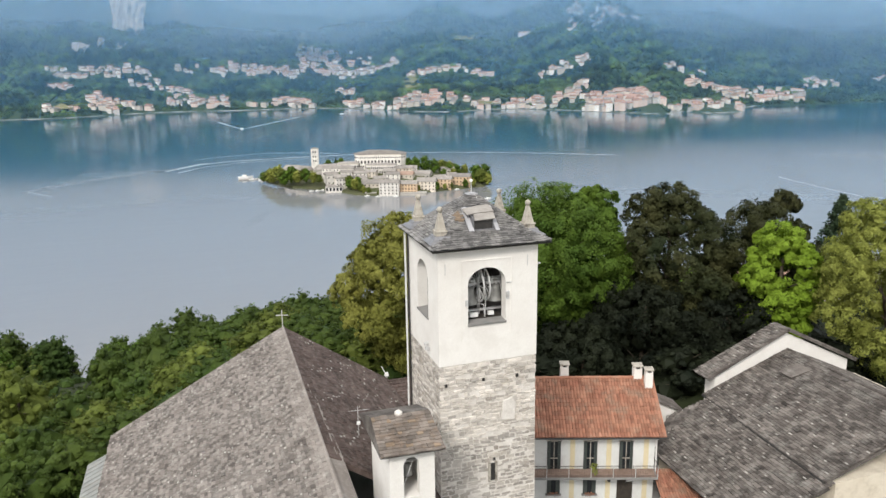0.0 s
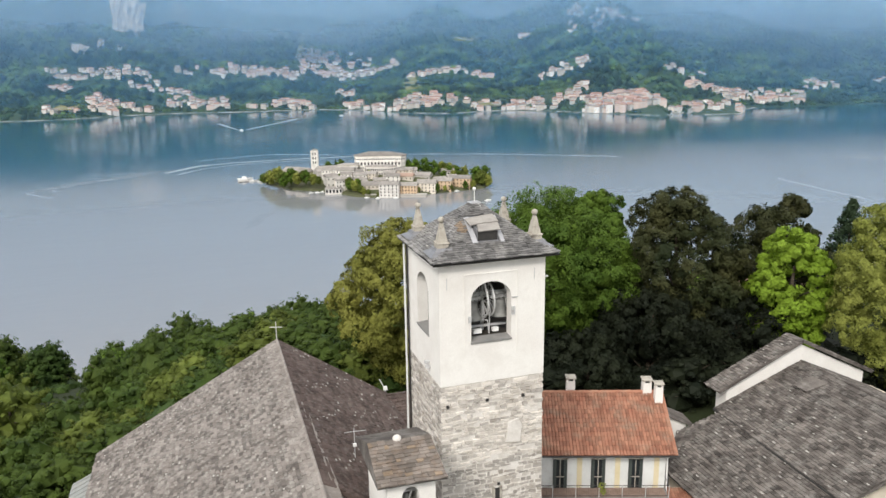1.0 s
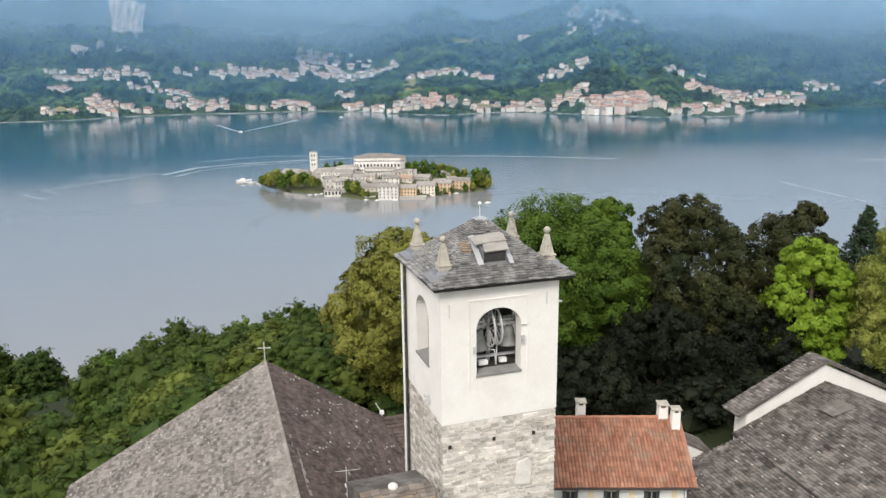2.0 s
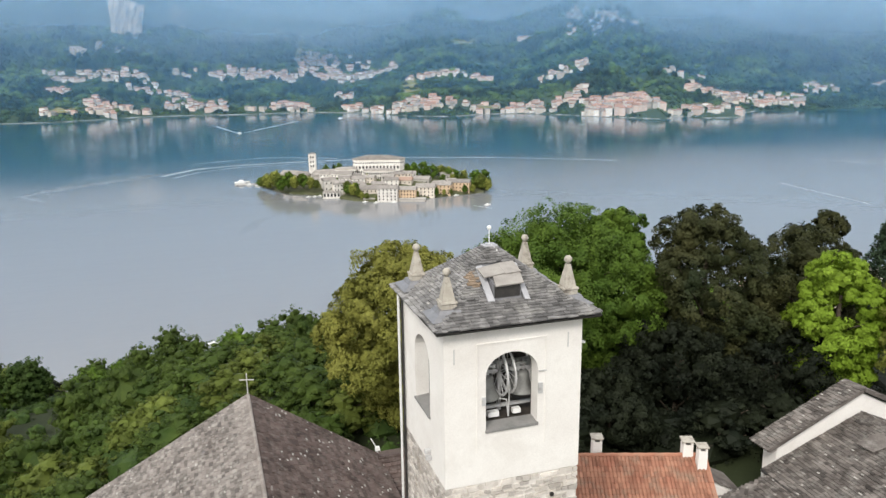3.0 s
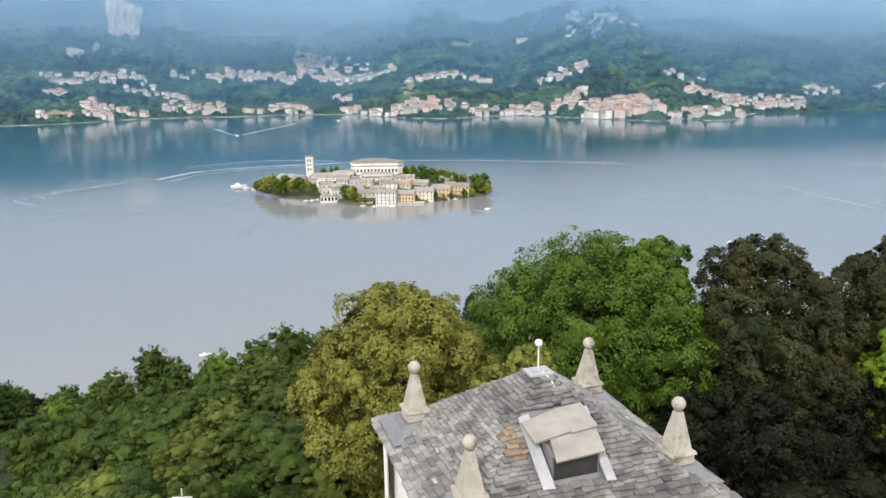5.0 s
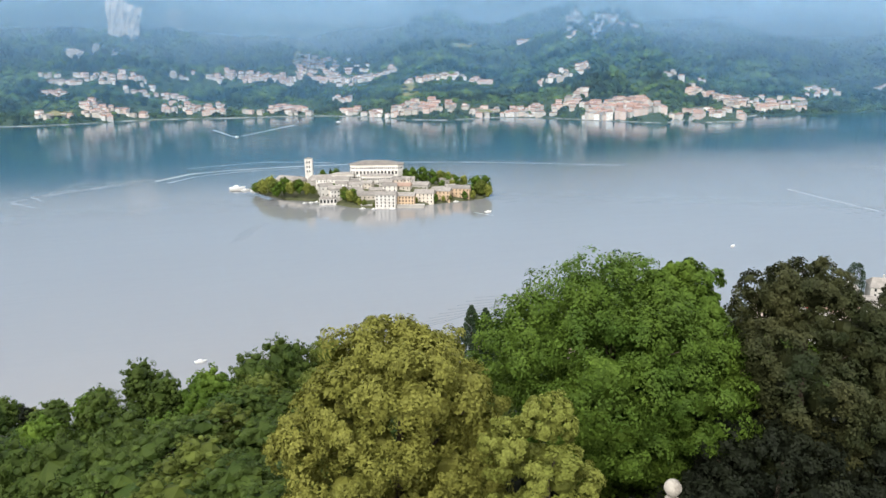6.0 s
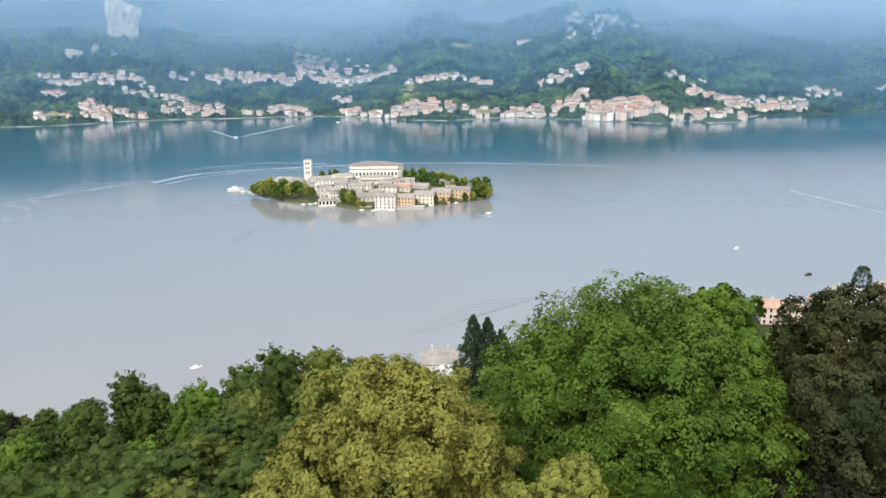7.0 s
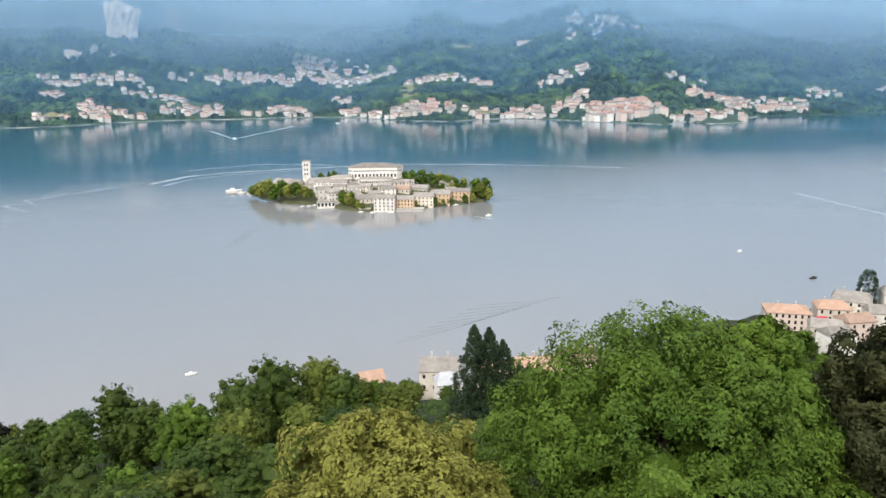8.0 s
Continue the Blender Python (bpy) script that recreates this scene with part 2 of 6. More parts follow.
def far_ground(d, l):
    e = d - far_shore(l)
    if e < 0:
        return LAKE + e * 0.1
    rise = 0.16 * min(e, 520) + (0.34 + 0.07 * hnoise(d, l, 900.0, 3.0)) * max(0.0, e - 480)
    k = min(1.0, e / 500)
    return LAKE + 1.0 + rise + k * (16 * hnoise(d, l, 240.0, 5.0) + 30 * min(1.0, e / 900) * hnoise(d, l, 620.0, 9.0))


def height_grid(fn, ds, ls):
    g = Geo()
    n = len(ls)
    g.v = [tuple(at(d, l, fn(d, l))) for d in ds for l in ls]
    g.f = [(i * n + j, i * n + j + 1, (i + 1) * n + j + 1, (i + 1) * n + j) for i in range(len(ds) - 1) for j in range(n - 1)]
    return g


FOREST = material("far_forest_floor", (0.028, 0.052, 0.028), (0.048, 0.075, 0.036), 0.95, 0.006, 0.05, 0.6, depth=6.0)
hill = tagged(part("ground_hill", height_grid(near_ground, [-260 + 8 * i for i in range(90)], [-420 + 10 * i for i in range(85)]), SOIL, smooth=True), "wooded hill of dark soil falling to the lake", "ground", kind="structure")
g = Geo()
NK, ND = 150, 120
g.v = [tuple(at(1650 + 25 * i, (1650 + 25 * i) * k, far_ground(1650 + 25 * i, (1650 + 25 * i) * k))) for i in range(ND) for k in [-0.8 + 1.6 * j / (NK - 1) for j in range(NK)]]
g.f = [(i * NK + j, i * NK + j + 1, (i + 1) * NK + j + 1, (i + 1) * NK + j) for i in range(ND - 1) for j in range(NK - 1)]
tagged(part("ground_far_shore", g, FOREST, smooth=True), "forested mountain slopes beyond the lake", "ground", kind="structure")
g = Geo()
g.add([at(-900, -3600, LAKE), at(-900, 3600, LAKE), at(2900, 3600, LAKE), at(2900, -3600, LAKE)], [(0, 1, 2, 3)])
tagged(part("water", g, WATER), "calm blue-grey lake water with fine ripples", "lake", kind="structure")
# upright see-through sheets, added to imitate bluish air haze over distance
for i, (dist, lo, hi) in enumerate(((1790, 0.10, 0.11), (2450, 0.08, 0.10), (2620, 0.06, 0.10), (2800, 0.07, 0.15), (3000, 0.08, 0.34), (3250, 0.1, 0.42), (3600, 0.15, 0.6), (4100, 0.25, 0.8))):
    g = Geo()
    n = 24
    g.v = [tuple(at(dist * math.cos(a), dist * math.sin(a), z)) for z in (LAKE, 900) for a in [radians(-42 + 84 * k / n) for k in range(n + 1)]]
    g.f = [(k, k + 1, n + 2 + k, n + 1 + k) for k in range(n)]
    tagged(part("backdrop_mist", g, haze_sheet_material("mist", (lo, hi), (0.15, 0.40, 0.72) if dist < 2700 else (0.36, 0.53, 0.70) if dist < 3100 else (0.46, 0.60, 0.72))), "translucent sheets standing in for mist and distance haze before the mountains", "mist", kind="structure")


# ---- trees ----
ICO = []
for p, q in ((1, 1.618), (-1, 1.618), (1, -1.618), (-1, -1.618)):
    ICO += [(p, q, 0), (0, p, q), (q, 0, p)]
ICO = np.array(ICO) / math.hypot(1, 1.618)
ICO_FACES = []
for i in range(12):
    for j in range(i + 1, 12):
        for k in range(j + 1, 12):
            if max(np.linalg.norm(ICO[i] - ICO[j]), np.linalg.norm(ICO[j] - ICO[k]), np.linalg.norm(ICO[i] - ICO[k])) < 1.1:
                out = np.cross(ICO[j] - ICO[i], ICO[k] - ICO[i]) @ ICO[i] > 0
                ICO_FACES.append((i, j, k) if out else (i, k, j))


def finer(pts, faces):
    """The ball with each face split into four."""
    pts, out, mid = [np.array(p) for p in pts], [], {}
    for f in faces:
        m = []
        for a, b in zip(f, f[1:] + f[:1]):
            k = (min(a, b), max(a, b))
            if k not in mid:
                q = pts[a] + pts[b]
                mid[k] = len(pts)
                pts.append(q / np.linalg.norm(q))
            m.append(mid[k])
        out += [(f[0], m[0], m[2]), (f[1], m[1], m[0]), (f[2], m[2], m[1]), tuple(m)]
    return np.array(pts), out


BALL, BALL_FACES = finer(ICO, ICO_FACES)


def leafy_mass(g, rng, c, r, fine):
    """The closed inner foliage of a mass or lobe, an uneven ball behind the outer leaves."""
    pts, faces = (BALL, BALL_FACES) if fine else (ICO, ICO_FACES)
    g.add((pts * rng.uniform(0.8, 1.12, size=(len(pts), 1)) * r * np.array([1, 1, 0.9]) + np.array(c)).tolist(), faces)


def leaf_cloud(rng, clumps, per, size, droop=0.0, broad=0.5):
    """Pointed leaf blades scattered over the upper shells of many tufts (place, radius and, if known, the way out of the crown); returns a Geo."""
    g = Geo()
    K = np.array([tuple(c) + (0.0, 0.0, 0.6) * (len(c) == 4) for c in clumps]).repeat(per, axis=0)
    C, R, W = K[:, :3], K[:, 3], K[:, 4:7]
    n = len(C)
    up = np.array([0, 0, 1.0])
    d = rng.normal(size=(n, 3)) + 0.9 * W + 0.15 * up
    d /= np.linalg.norm(d, axis=1)[:, None]
    r = R * (0.5 + 0.6 * rng.random(n) ** 0.6)
    p = C + d * r[:, None] * np.array([1, 1, 0.9])
    p[:, 2] -= droop * rng.random(n) ** 2
    nrm = 0.45 * d + 0.75 * W + rng.normal(scale=0.33, size=(n, 3))
    nrm /= np.linalg.norm(nrm, axis=1)[:, None]
    a = np.cross(nrm, rng.normal(size=(n, 3)))
    a /= np.linalg.norm(a, axis=1)[:, None]
    b = np.cross(nrm, a)
    s = (size * (0.6 + 0.8 * rng.random(n)))[:, None]
    blade = np.stack([p - a * s * 0.8 - b * s * broad, p + a * s * 1.1, p - a * s * 0.5 + b * s * broad * 1.4], axis=1)
    g.v = blade.reshape(-1, 3).tolist()
    g.f = [(i, i + 1, i + 2) for i in range(0, 3 * n, 3)]
    return g


def trunk_geo(rng, h, r, spread, base):
    g = Geo()
    g.tube([(0, 0, 0), (rng.normal() * 0.15, rng.normal() * 0.15, base), (rng.normal() * 0.4, rng.normal() * 0.4, h * 0.75)], [r * 1.35, r, r * 0.35], 9)
    for i in range(9):
        a = i * 2.4 + rng.random()
        z0 = base * 0.8 + (h * 0.6 - base * 0.8) * i / 9
        e = spread * (0.55 + 0.3 * rng.random())
        z1 = z0 + h * (0.14 + 0.16 * rng.random())
        g.tube([(0, 0, z0), (e * 0.5 * math.cos(a), e * 0.5 * math.sin(a), (z0 + z1) / 2 + 0.4), (e * math.cos(a), e * math.sin(a), z1)], [r * 0.45, r * 0.28, r * 0.08], 6)
    return g


def broadleaf(seed, h, w, mat, lobes, per, leaf, crown_base=0.2, label="", m=None, group="", lobe_size=0.2, tufts=30, core=0.72):
    """A broad-leaved tree: tapered trunk and limbs; the crown is built of uneven lobes, each of many leafy twigs."""
    rng = np.random.default_rng(seed)
    tree = thing("tree", label, "tree", m, group)
    part("trunk", trunk_geo(rng, h, 0.018 * h + 0.08, w * 0.42, h * crown_base), BARK, tree, smooth=True)
    zc, rz = h * (0.5 + crown_base / 2), h * (1 - crown_base) / 2
    clumps, solid = [], []
    masses = max(7, int(lobes / 3.2))
    for i in range(masses):       # great masses of the crown, each of several lobes, each lobe of leafy tufts
        u = 1 - 2 * ((i + 0.5) / masses)
        a = i * 2.39996 + rng.uniform(-0.35, 0.35)
        mr = lobe_size * 1.3 * w * rng.uniform(0.8, 1.25)
        flat = math.sqrt(max(0.0, 1 - abs(u) ** 2.2))
        rr = max(0.0, w / 2 * flat * rng.uniform(0.84, 1.1) - mr * 0.78)
        m0 = np.array([rr * math.cos(a), rr * math.sin(a), zc + (rz - mr * 0.55) * u * rng.uniform(0.9, 1.06)])
        way = np.array([flat * math.cos(a), flat * math.sin(a), 0.35 + 0.75 * u])
        solid.append((*m0, mr * core))
        close = tufts > 6
        number = 20 if close else 12
        out = way / np.linalg.norm(way)
        for q in range(number):
            t = 1 - 2 * (q + 0.5) / number
            b = q * 2.39996 + i
            v0 = np.array([math.sqrt(1 - t * t) * math.cos(b), math.sqrt(1 - t * t) * math.sin(b), t]) + rng.normal(size=3) * 0.16
            v0 /= np.linalg.norm(v0)
            if v0 @ out < -0.3:
                continue
            lr = mr * rng.uniform(0.3, 0.46)
            c0 = m0 + v0 * (mr * rng.uniform(0.92, 1.08) - lr * 0.6) * np.array([1, 1, 0.95])
            if not close:
                solid.append((*c0, lr * 0.56))
            for _ in range(tufts):
                v = rng.normal(size=3) + 0.7 * v0 + np.array([0, 0, 0.3])
                v /= np.linalg.norm(v)
                clumps.append((*(c0 + v * lr * rng.uniform(0.6, 1.1)), lr * (rng.uniform(0.3, 0.52) if close else rng.uniform(0.26, 0.46)), *v))
    low, high = min(c[2] - c[3] for c in clumps), max(c[2] + c[3] * 0.8 for c in clumps)
    k = h * (1 - crown_base) / (high - low)
    clumps, solid = ([(c[0], c[1], h * crown_base + (c[2] - low) * k, *c[3:]) for c in q] for q in (clumps, solid))
    crown = leaf_cloud(rng, clumps, int(per * (2.5 if tufts > 6 else 2.0)), leaf * (1.08 if tufts > 6 else 0.95), 0.1)
    for *c, r in solid:
        leafy_mass(crown, rng, c, r, tufts > 6)
    part("crown", crown, mat, tree)
    return tree


def conifer(seed, h, w, mat, label, m, group=""):
    rng = np.random.default_rng(seed)
    tree = thing("conifer", label, "tree", m, group)
    part("trunk", Geo().tube([(0, 0, 0), (0.05, 0, h * 0.5), (0, 0, h)], [h * 0.016 + 0.05, h * 0.01, 0.02], 8), BARK, tree, smooth=True)
    clumps = []
    for i in range(int(h * 22)):
        t = rng.random() ** 1.3
        z = h * (0.12 + 0.87 * t)
        a, e = rng.uniform(0, 6.28), w / 2 * (1 - t) ** 0.8 * rng.uniform(0.5, 1.05) + 0.1
        clumps.append((e * math.cos(a), e * math.sin(a), z - 0.15 * e, 0.35 + 0.6 * (1 - t)))
    part("crown", leaf_cloud(rng, clumps, 44, 0.2, 0.5), mat, tree)
    return tree


def stand(d, l, top):
    """Foot of a tree on the hill, and its height for a crown that reaches up to top."""
    z = near_ground(d, l) - 0.2
    return at(d, l, z), top - z


BIG = [  # ahead, across, top, width, leaf material, lobes, leaves a twig, leaf size, crown base, label
    (70.0, -3.4, 17.0, 12.6, LEAF_OLIVE, 66, 21, 0.11, 0.05, "broad linden with yellow-olive leaves"),
    (79.0, 11.4, 18.6, 17.5, LEAF_GREEN, 76, 23, 0.115, 0.03, "large dense tree with fresh green leaves"),
    (79.5, 16.4, 17.7, 8.5, LEAF_GREEN, 36, 26, 0.115, 0.1, "fresh green tree growing into its larger neighbour"),
    (63.5, 4.2, 15.0, 6.5, LEAF_PALE, 30, 30, 0.075, 0.1, "smaller tree with pale olive leaves"),
    (77.0, 24.3, 18.4, 12.6, LEAF_DARK, 56, 19, 0.115, 0.03, "dark brownish beech tree with dense leaves"),
    (80.0, 35.5, 15.6, 12.0, LEAF_DARK, 40, 15, 0.12, 0.05, "dark green tree in the shade of its neighbours"),
    (71.0, 33.4, 15.3, 8.6, LEAF_LIME, 46, 18, 0.12, 0.1, "bright lime-green tree with large leaves"),
    (66.0, 42.0, 18.3, 13.0, LEAF_PALE, 50, 19, 0.105, 0.05, "tall tree with yellowish green leaves"),
    (90.0, 41.7, 15.2, 8.0, LEAF_DARK, 26, 18, 0.12, 0.1, "slender dark tree behind the others"),
    # the next three carry their shade in the leaf colour
    (71.0, 20.0, 9.5, 11.0, LEAF_SHADE, 26, 11, 0.12, 0.02, "dark shaded tree behind the house"),
    (72.0, 29.0, 9.0, 11.0, LEAF_SHADE, 26, 11, 0.12, 0.02, "dark shaded tree behind the chapel"),
    (66.0, 13.0, 7.0, 9.0, LEAF_SHADE, 24, 18, 0.12, 0.02, "low dark bushy tree behind the house"),
]
for i, (d, l, top, w, mt, lobes, per, lf, cb, lab) in enumerate(BIG):
    p, h = stand(d, l, top)
    broadleaf(100 + i, h, w, mt, lobes, per, lf, cb, lab, m=Matrix.Translation(p), lobe_size=0.175, tufts=11, core=0.32)
p, h = stand(95, 52.0, 13.5)
conifer(7, h, 9.5, NEEDLE, "dark spruce with hanging branches", Matrix.Translation(p))
for k, (d, l, top) in enumerate(((190, 6.2, -20.6), (191, 9.4, -21.5), (194, 12.6, -25.5))):
    p, h = stand(d, l, top)
    conifer(20 + k, h, 13.0, NEEDLE, "tall dark spruce above the shore houses", Matrix.Translation(p), "spruces above the shore")

# trees on the slope: a few grown kinds, repeated at different sizes and turns
KINDS = []
for k, (h, w, mt, lab) in enumerate(((14, 10, LEAF_MID, "rounded broad-leaved tree on the wooded slope"), (13, 9.5, LEAF_GREEN, "fresh green tree on the wooded slope"),
                                     (15, 8, LEAF_MID, "tall oval tree on the wooded slope"), (12, 9, LEAF_MOSS, "moss-green feathery tree on the wooded slope"),
                                     (11, 9, LEAF_DEEP, "deep green bushy tree on the wooded slope"), (12, 10, LEAF_MID, "rounded broad-leaved tree beside the church"),
                                     (11, 10, LEAF_SHADE, "dark spreading tree in the shade of the churches"), (11, 9, LEAF_MOSS, "moss-green bushy tree beside the church"))):
    near = k > 4
    KINDS.append((h, broadleaf(300 + k, h, w, mt, 34 if near else 42, 10 if near else 7, 0.135 if near else 0.22, 0.03, lab, group="trees on the slope", lobe_size=0.2 if near else 0.24, tufts=4, core=0.68)))
SLOPE = [(175, -64, -27, 2), (190, -37.2, -27.4, 0), (200, -28.7, -32, 3), (190, -21.6, -30.9, 0), (170, -39, -23.5, 0), (168, -9, -24.5, 3), (140, -30, -16.2, 3),
         (140, -20.6, -15.5, 3), (150, -41.3, -18.4, 1), (165, -55, -25.5, 2), (160, -66, -27.3, 1), (150, -70, -25, 0), (140, -66, -22.4, 1), (110, -26, -6.1, 4),
         (97, -23, -1.0, 4), (110, -38.7, -7.5, 0), (100, -40, -5, 4), (130, -14, -11.3, 4), (128, 8, -10, 0), (200, 18, -34, 4), (95, -59, -8.6, 3), (70, -43, -4.2, 1),
         (55, -37, 0.0, 4), (110, -52, -11.3, 0), (85, -46, -7.3, 1), (64, -38, -3.6, 0), (120, -38, -13, 1), (112, -24, -8, 0), (118, -12, -7, 1), (105, -9, -3, 0), (88, -16, 2, 4), (84, 3, 2, 4), (95, 4, 0, 0), (98, 18, 0, 4), (92, 30, 3, 4), (104, 26, -2, 0), (66, -17, 4.5, 4), (72, -12, 4, 0), (74, -20, 2.5, 4), (80, -26, 1, 0), (86, -24, 1.0, 1), (68, -24, 2, 1), (92, -32, -2, 4), (78, -33, -2, 0), (66, -30, 0, 4), (60, -33, -1, 1), (100, -16, -1, 3), (70, -8, 4, 1), (78, -9, 3.5, 4), (64, -11, 4, 0), (84, -9, 2.5, 1), (92, -8, 0.5, 4), (76, -15, 3, 1), (82, -20, 1, 4), (92, -24, -1.5, 0), (64, -21, 3, 1), (72, -28, 0.5, 0), (60, -28, 1, 4), (86, -38, -5, 0), (74, -38, -4, 4), (102, -30, -5, 1), (63, 9, 5, 4), (65, 22, 5, 0), (66, 37, 5, 4), (66, 27, 4.5, 1),
         (284, -30, -72.5, 3), (284, -21, -73, 0), (287, -13, -73.5, 1), (279, -10, -72, 3), (290, -25, -75, 1), (265, 1, -67.5, 0), (270, 9, -70, 4), (290, 25, -77, 1), (288, 38, -76, 0), (285, 48, -74, 4), (282, -42, -76, 0),
         (338, 148, -82, 4), (350, 151, -83, 0), (357, 157, -83.5, 1), (344, 159, -82.5, 0), (332, 140, -81, 1),
         (300, 112, -72, 0), (290, 98, -68, 1), (310, 128, -76, 4), (318, 142, -79, 0), (326, 156, -81, 1), (335, 192, -82, 4), (280, 85, -64, 0), (345, 215, -82, 0)]
rng = np.random.default_rng(5)
for _ in range(26):
    d, l = rng.uniform(100, 300), rng.uniform(-120, 70)
    if all((d - q[0]) ** 2 + (l - q[1]) ** 2 > 50 for q in SLOPE) and (d < 255 or abs(l) > 40) and not (d > 180 and l > -16):
        SLOPE.append((d, l, near_ground(d, l) + rng.uniform(9, 13), int(rng.integers(0, 5))))
for k in range(15):
    d, l = 262 + 80 * rng.random(), 84 + 118 * rng.random()
    SLOPE.append((d, l, near_ground(d, l) + rng.uniform(6, 10), k % 5))
for i, (d, l, top, k) in enumerate(SLOPE):
    p, h = stand(d, l, top + (0.5 if 90 < d < 210 else 0.0))
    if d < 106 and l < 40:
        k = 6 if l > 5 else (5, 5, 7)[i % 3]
    h0, first = KINDS[k]
    s = max(0.45, h / h0)
    mm = Matrix.Translation(p) @ Matrix.Rotation(i * 1.7, 4, "Z") @ Matrix.Diagonal((0.35 + 0.65 * s, 0.35 + 0.65 * s, s, 1))
    copy_thing(first, mm)
for k, (h0, first) in enumerate(KINDS):
    d, l = 120 + 22 * k, -84 - 9 * k
    first.matrix_basis = Matrix.Translation(at(d, l, near_ground(d, l) - 0.2))
# low growth that covers the hill
clumps = []
for _ in range(2700):
    d, l = rng.uniform(100, 330), rng.uniform(-130, 150)
    z = near_ground(d, l)
    if z > LAKE + 2 and not (d < 64 and -26 < l < 40) and not (d > 275 and abs(l) < 60) and not (d > 320 and l > 100):
        q = at(d, l, z + 0.4)
        clumps.append((q.x, q.y, q.z, rng.uniform(1.0, 2.4)))
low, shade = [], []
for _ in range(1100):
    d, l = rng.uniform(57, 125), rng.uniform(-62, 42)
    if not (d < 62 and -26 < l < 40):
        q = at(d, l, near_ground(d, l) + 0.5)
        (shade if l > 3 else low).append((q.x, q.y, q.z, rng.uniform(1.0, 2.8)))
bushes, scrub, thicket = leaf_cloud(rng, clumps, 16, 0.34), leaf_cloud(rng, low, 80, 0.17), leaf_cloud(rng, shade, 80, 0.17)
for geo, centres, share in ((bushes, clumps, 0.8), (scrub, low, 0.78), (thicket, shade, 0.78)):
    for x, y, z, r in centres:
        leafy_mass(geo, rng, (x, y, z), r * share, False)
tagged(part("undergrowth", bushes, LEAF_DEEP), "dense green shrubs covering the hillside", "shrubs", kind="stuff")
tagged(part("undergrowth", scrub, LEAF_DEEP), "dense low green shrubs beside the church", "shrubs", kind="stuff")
# shrubs darkened by colour where the buildings' back lies in shade
tagged(part("undergrowth", thicket, LEAF_SHADE), "dense dark low shrubs behind the house", "shrubs", kind="stuff")


# ---- pieces: slabs, stones, tiles ----
LEAD = material("lead_sheet", (0.22, 0.22, 0.23), (0.30, 0.30, 0.31), 0.45, 2.0, 15, 0.15, metal=0.6)
OBELISK = material("weathered_granite", (0.36, 0.33, 0.28), (0.47, 0.44, 0.38), 0.9, 3.0, 30, 0.4, stain=(0.12, 0.10, 0.085), stain_scale=2.2, stain_amount=0.85)
BRONZE = material("old_bell_bronze", (0.17, 0.17, 0.16), (0.27, 0.27, 0.255), 0.6, 3.0, 20, 0.15, metal=0.35)
IRON = material("grey_painted_iron", (0.50, 0.50, 0.50), (0.60, 0.60, 0.59), 0.55, 4.0, 30, 0.1, metal=0.2, stain=(0.2, 0.14, 0.1), stain_scale=5.0, stain_amount=0.5)
DARK_IRON = material("dark_iron", (0.04, 0.04, 0.04), (0.07, 0.065, 0.06), 0.6, 4.0, 30, 0.1, metal=0.5)
DARK_WOOD = material("dark_wood", (0.035, 0.03, 0.025), (0.06, 0.05, 0.04), 0.75, 4.0, 30, 0.2)
SHUTTER = material("dark_green_shutter", (0.035, 0.045, 0.04), (0.05, 0.06, 0.055), 0.6, 4.0, 30, 0.1)
GLASS = material("window_glass", (0.015, 0.018, 0.02), (0.02, 0.024, 0.028), 0.08, 4.0, 30, 0.0)
HOUSE_WALL = material("pale_house_plaster", (0.62, 0.63, 0.61), (0.70, 0.71, 0.69), 0.9, 0.7, 20, 0.15, stain=(0.45, 0.42, 0.38), stain_scale=0.8, stain_amount=0.3)
OCHRE = material("ochre_paint", (0.62, 0.54, 0.34), (0.68, 0.60, 0.42), 0.9, 1.5, 20, 0.1)
BALCONY = material("grey_balcony_stone", (0.20, 0.20, 0.19), (0.27, 0.26, 0.25), 0.85, 2.0, 20, 0.3)
CREAM = material("cream_plaster", (0.62, 0.55, 0.44), (0.70, 0.64, 0.53), 0.9, 0.8, 20, 0.2, stain=(0.42, 0.36, 0.28), stain_scale=0.9, stain_amount=0.5)
# brown stone, darkened further for the church slope that faces away from the sun
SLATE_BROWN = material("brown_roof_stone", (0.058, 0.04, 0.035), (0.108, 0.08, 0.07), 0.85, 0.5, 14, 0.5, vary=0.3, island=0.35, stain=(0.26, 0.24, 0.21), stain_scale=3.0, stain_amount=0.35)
GREY_ROOF = material("grey_roof_stone", (0.055, 0.047, 0.042), (0.128, 0.114, 0.103), 0.85, 0.9, 14, 0.6, vary=0.4, island=0.5, stain=(0.3, 0.285, 0.26), stain_scale=1.1, stain_amount=0.5)
TURRET_SLATE = material("brown_grey_slab", (0.12, 0.1, 0.085), (0.23, 0.2, 0.175), 0.85, 1.2, 16, 0.5, vary=0.25, island=0.25, stain=(0.24, 0.17, 0.12), stain_scale=1.6, stain_amount=0.5)
WHITE_METAL = material("white_enamel", (0.75, 0.75, 0.73), (0.8, 0.8, 0.78), 0.4, 4.0, 30, 0.0)
LICHEN = material("lichen_white_stone", (0.26, 0.245, 0.22), (0.42, 0.405, 0.37), 0.9, 2.0, 12, 0.4, island=0.3)
LEAD_PALE = material("pale_lead_sheet", (0.33, 0.33, 0.345), (0.43, 0.43, 0.445), 0.45, 2.0, 15, 0.15)
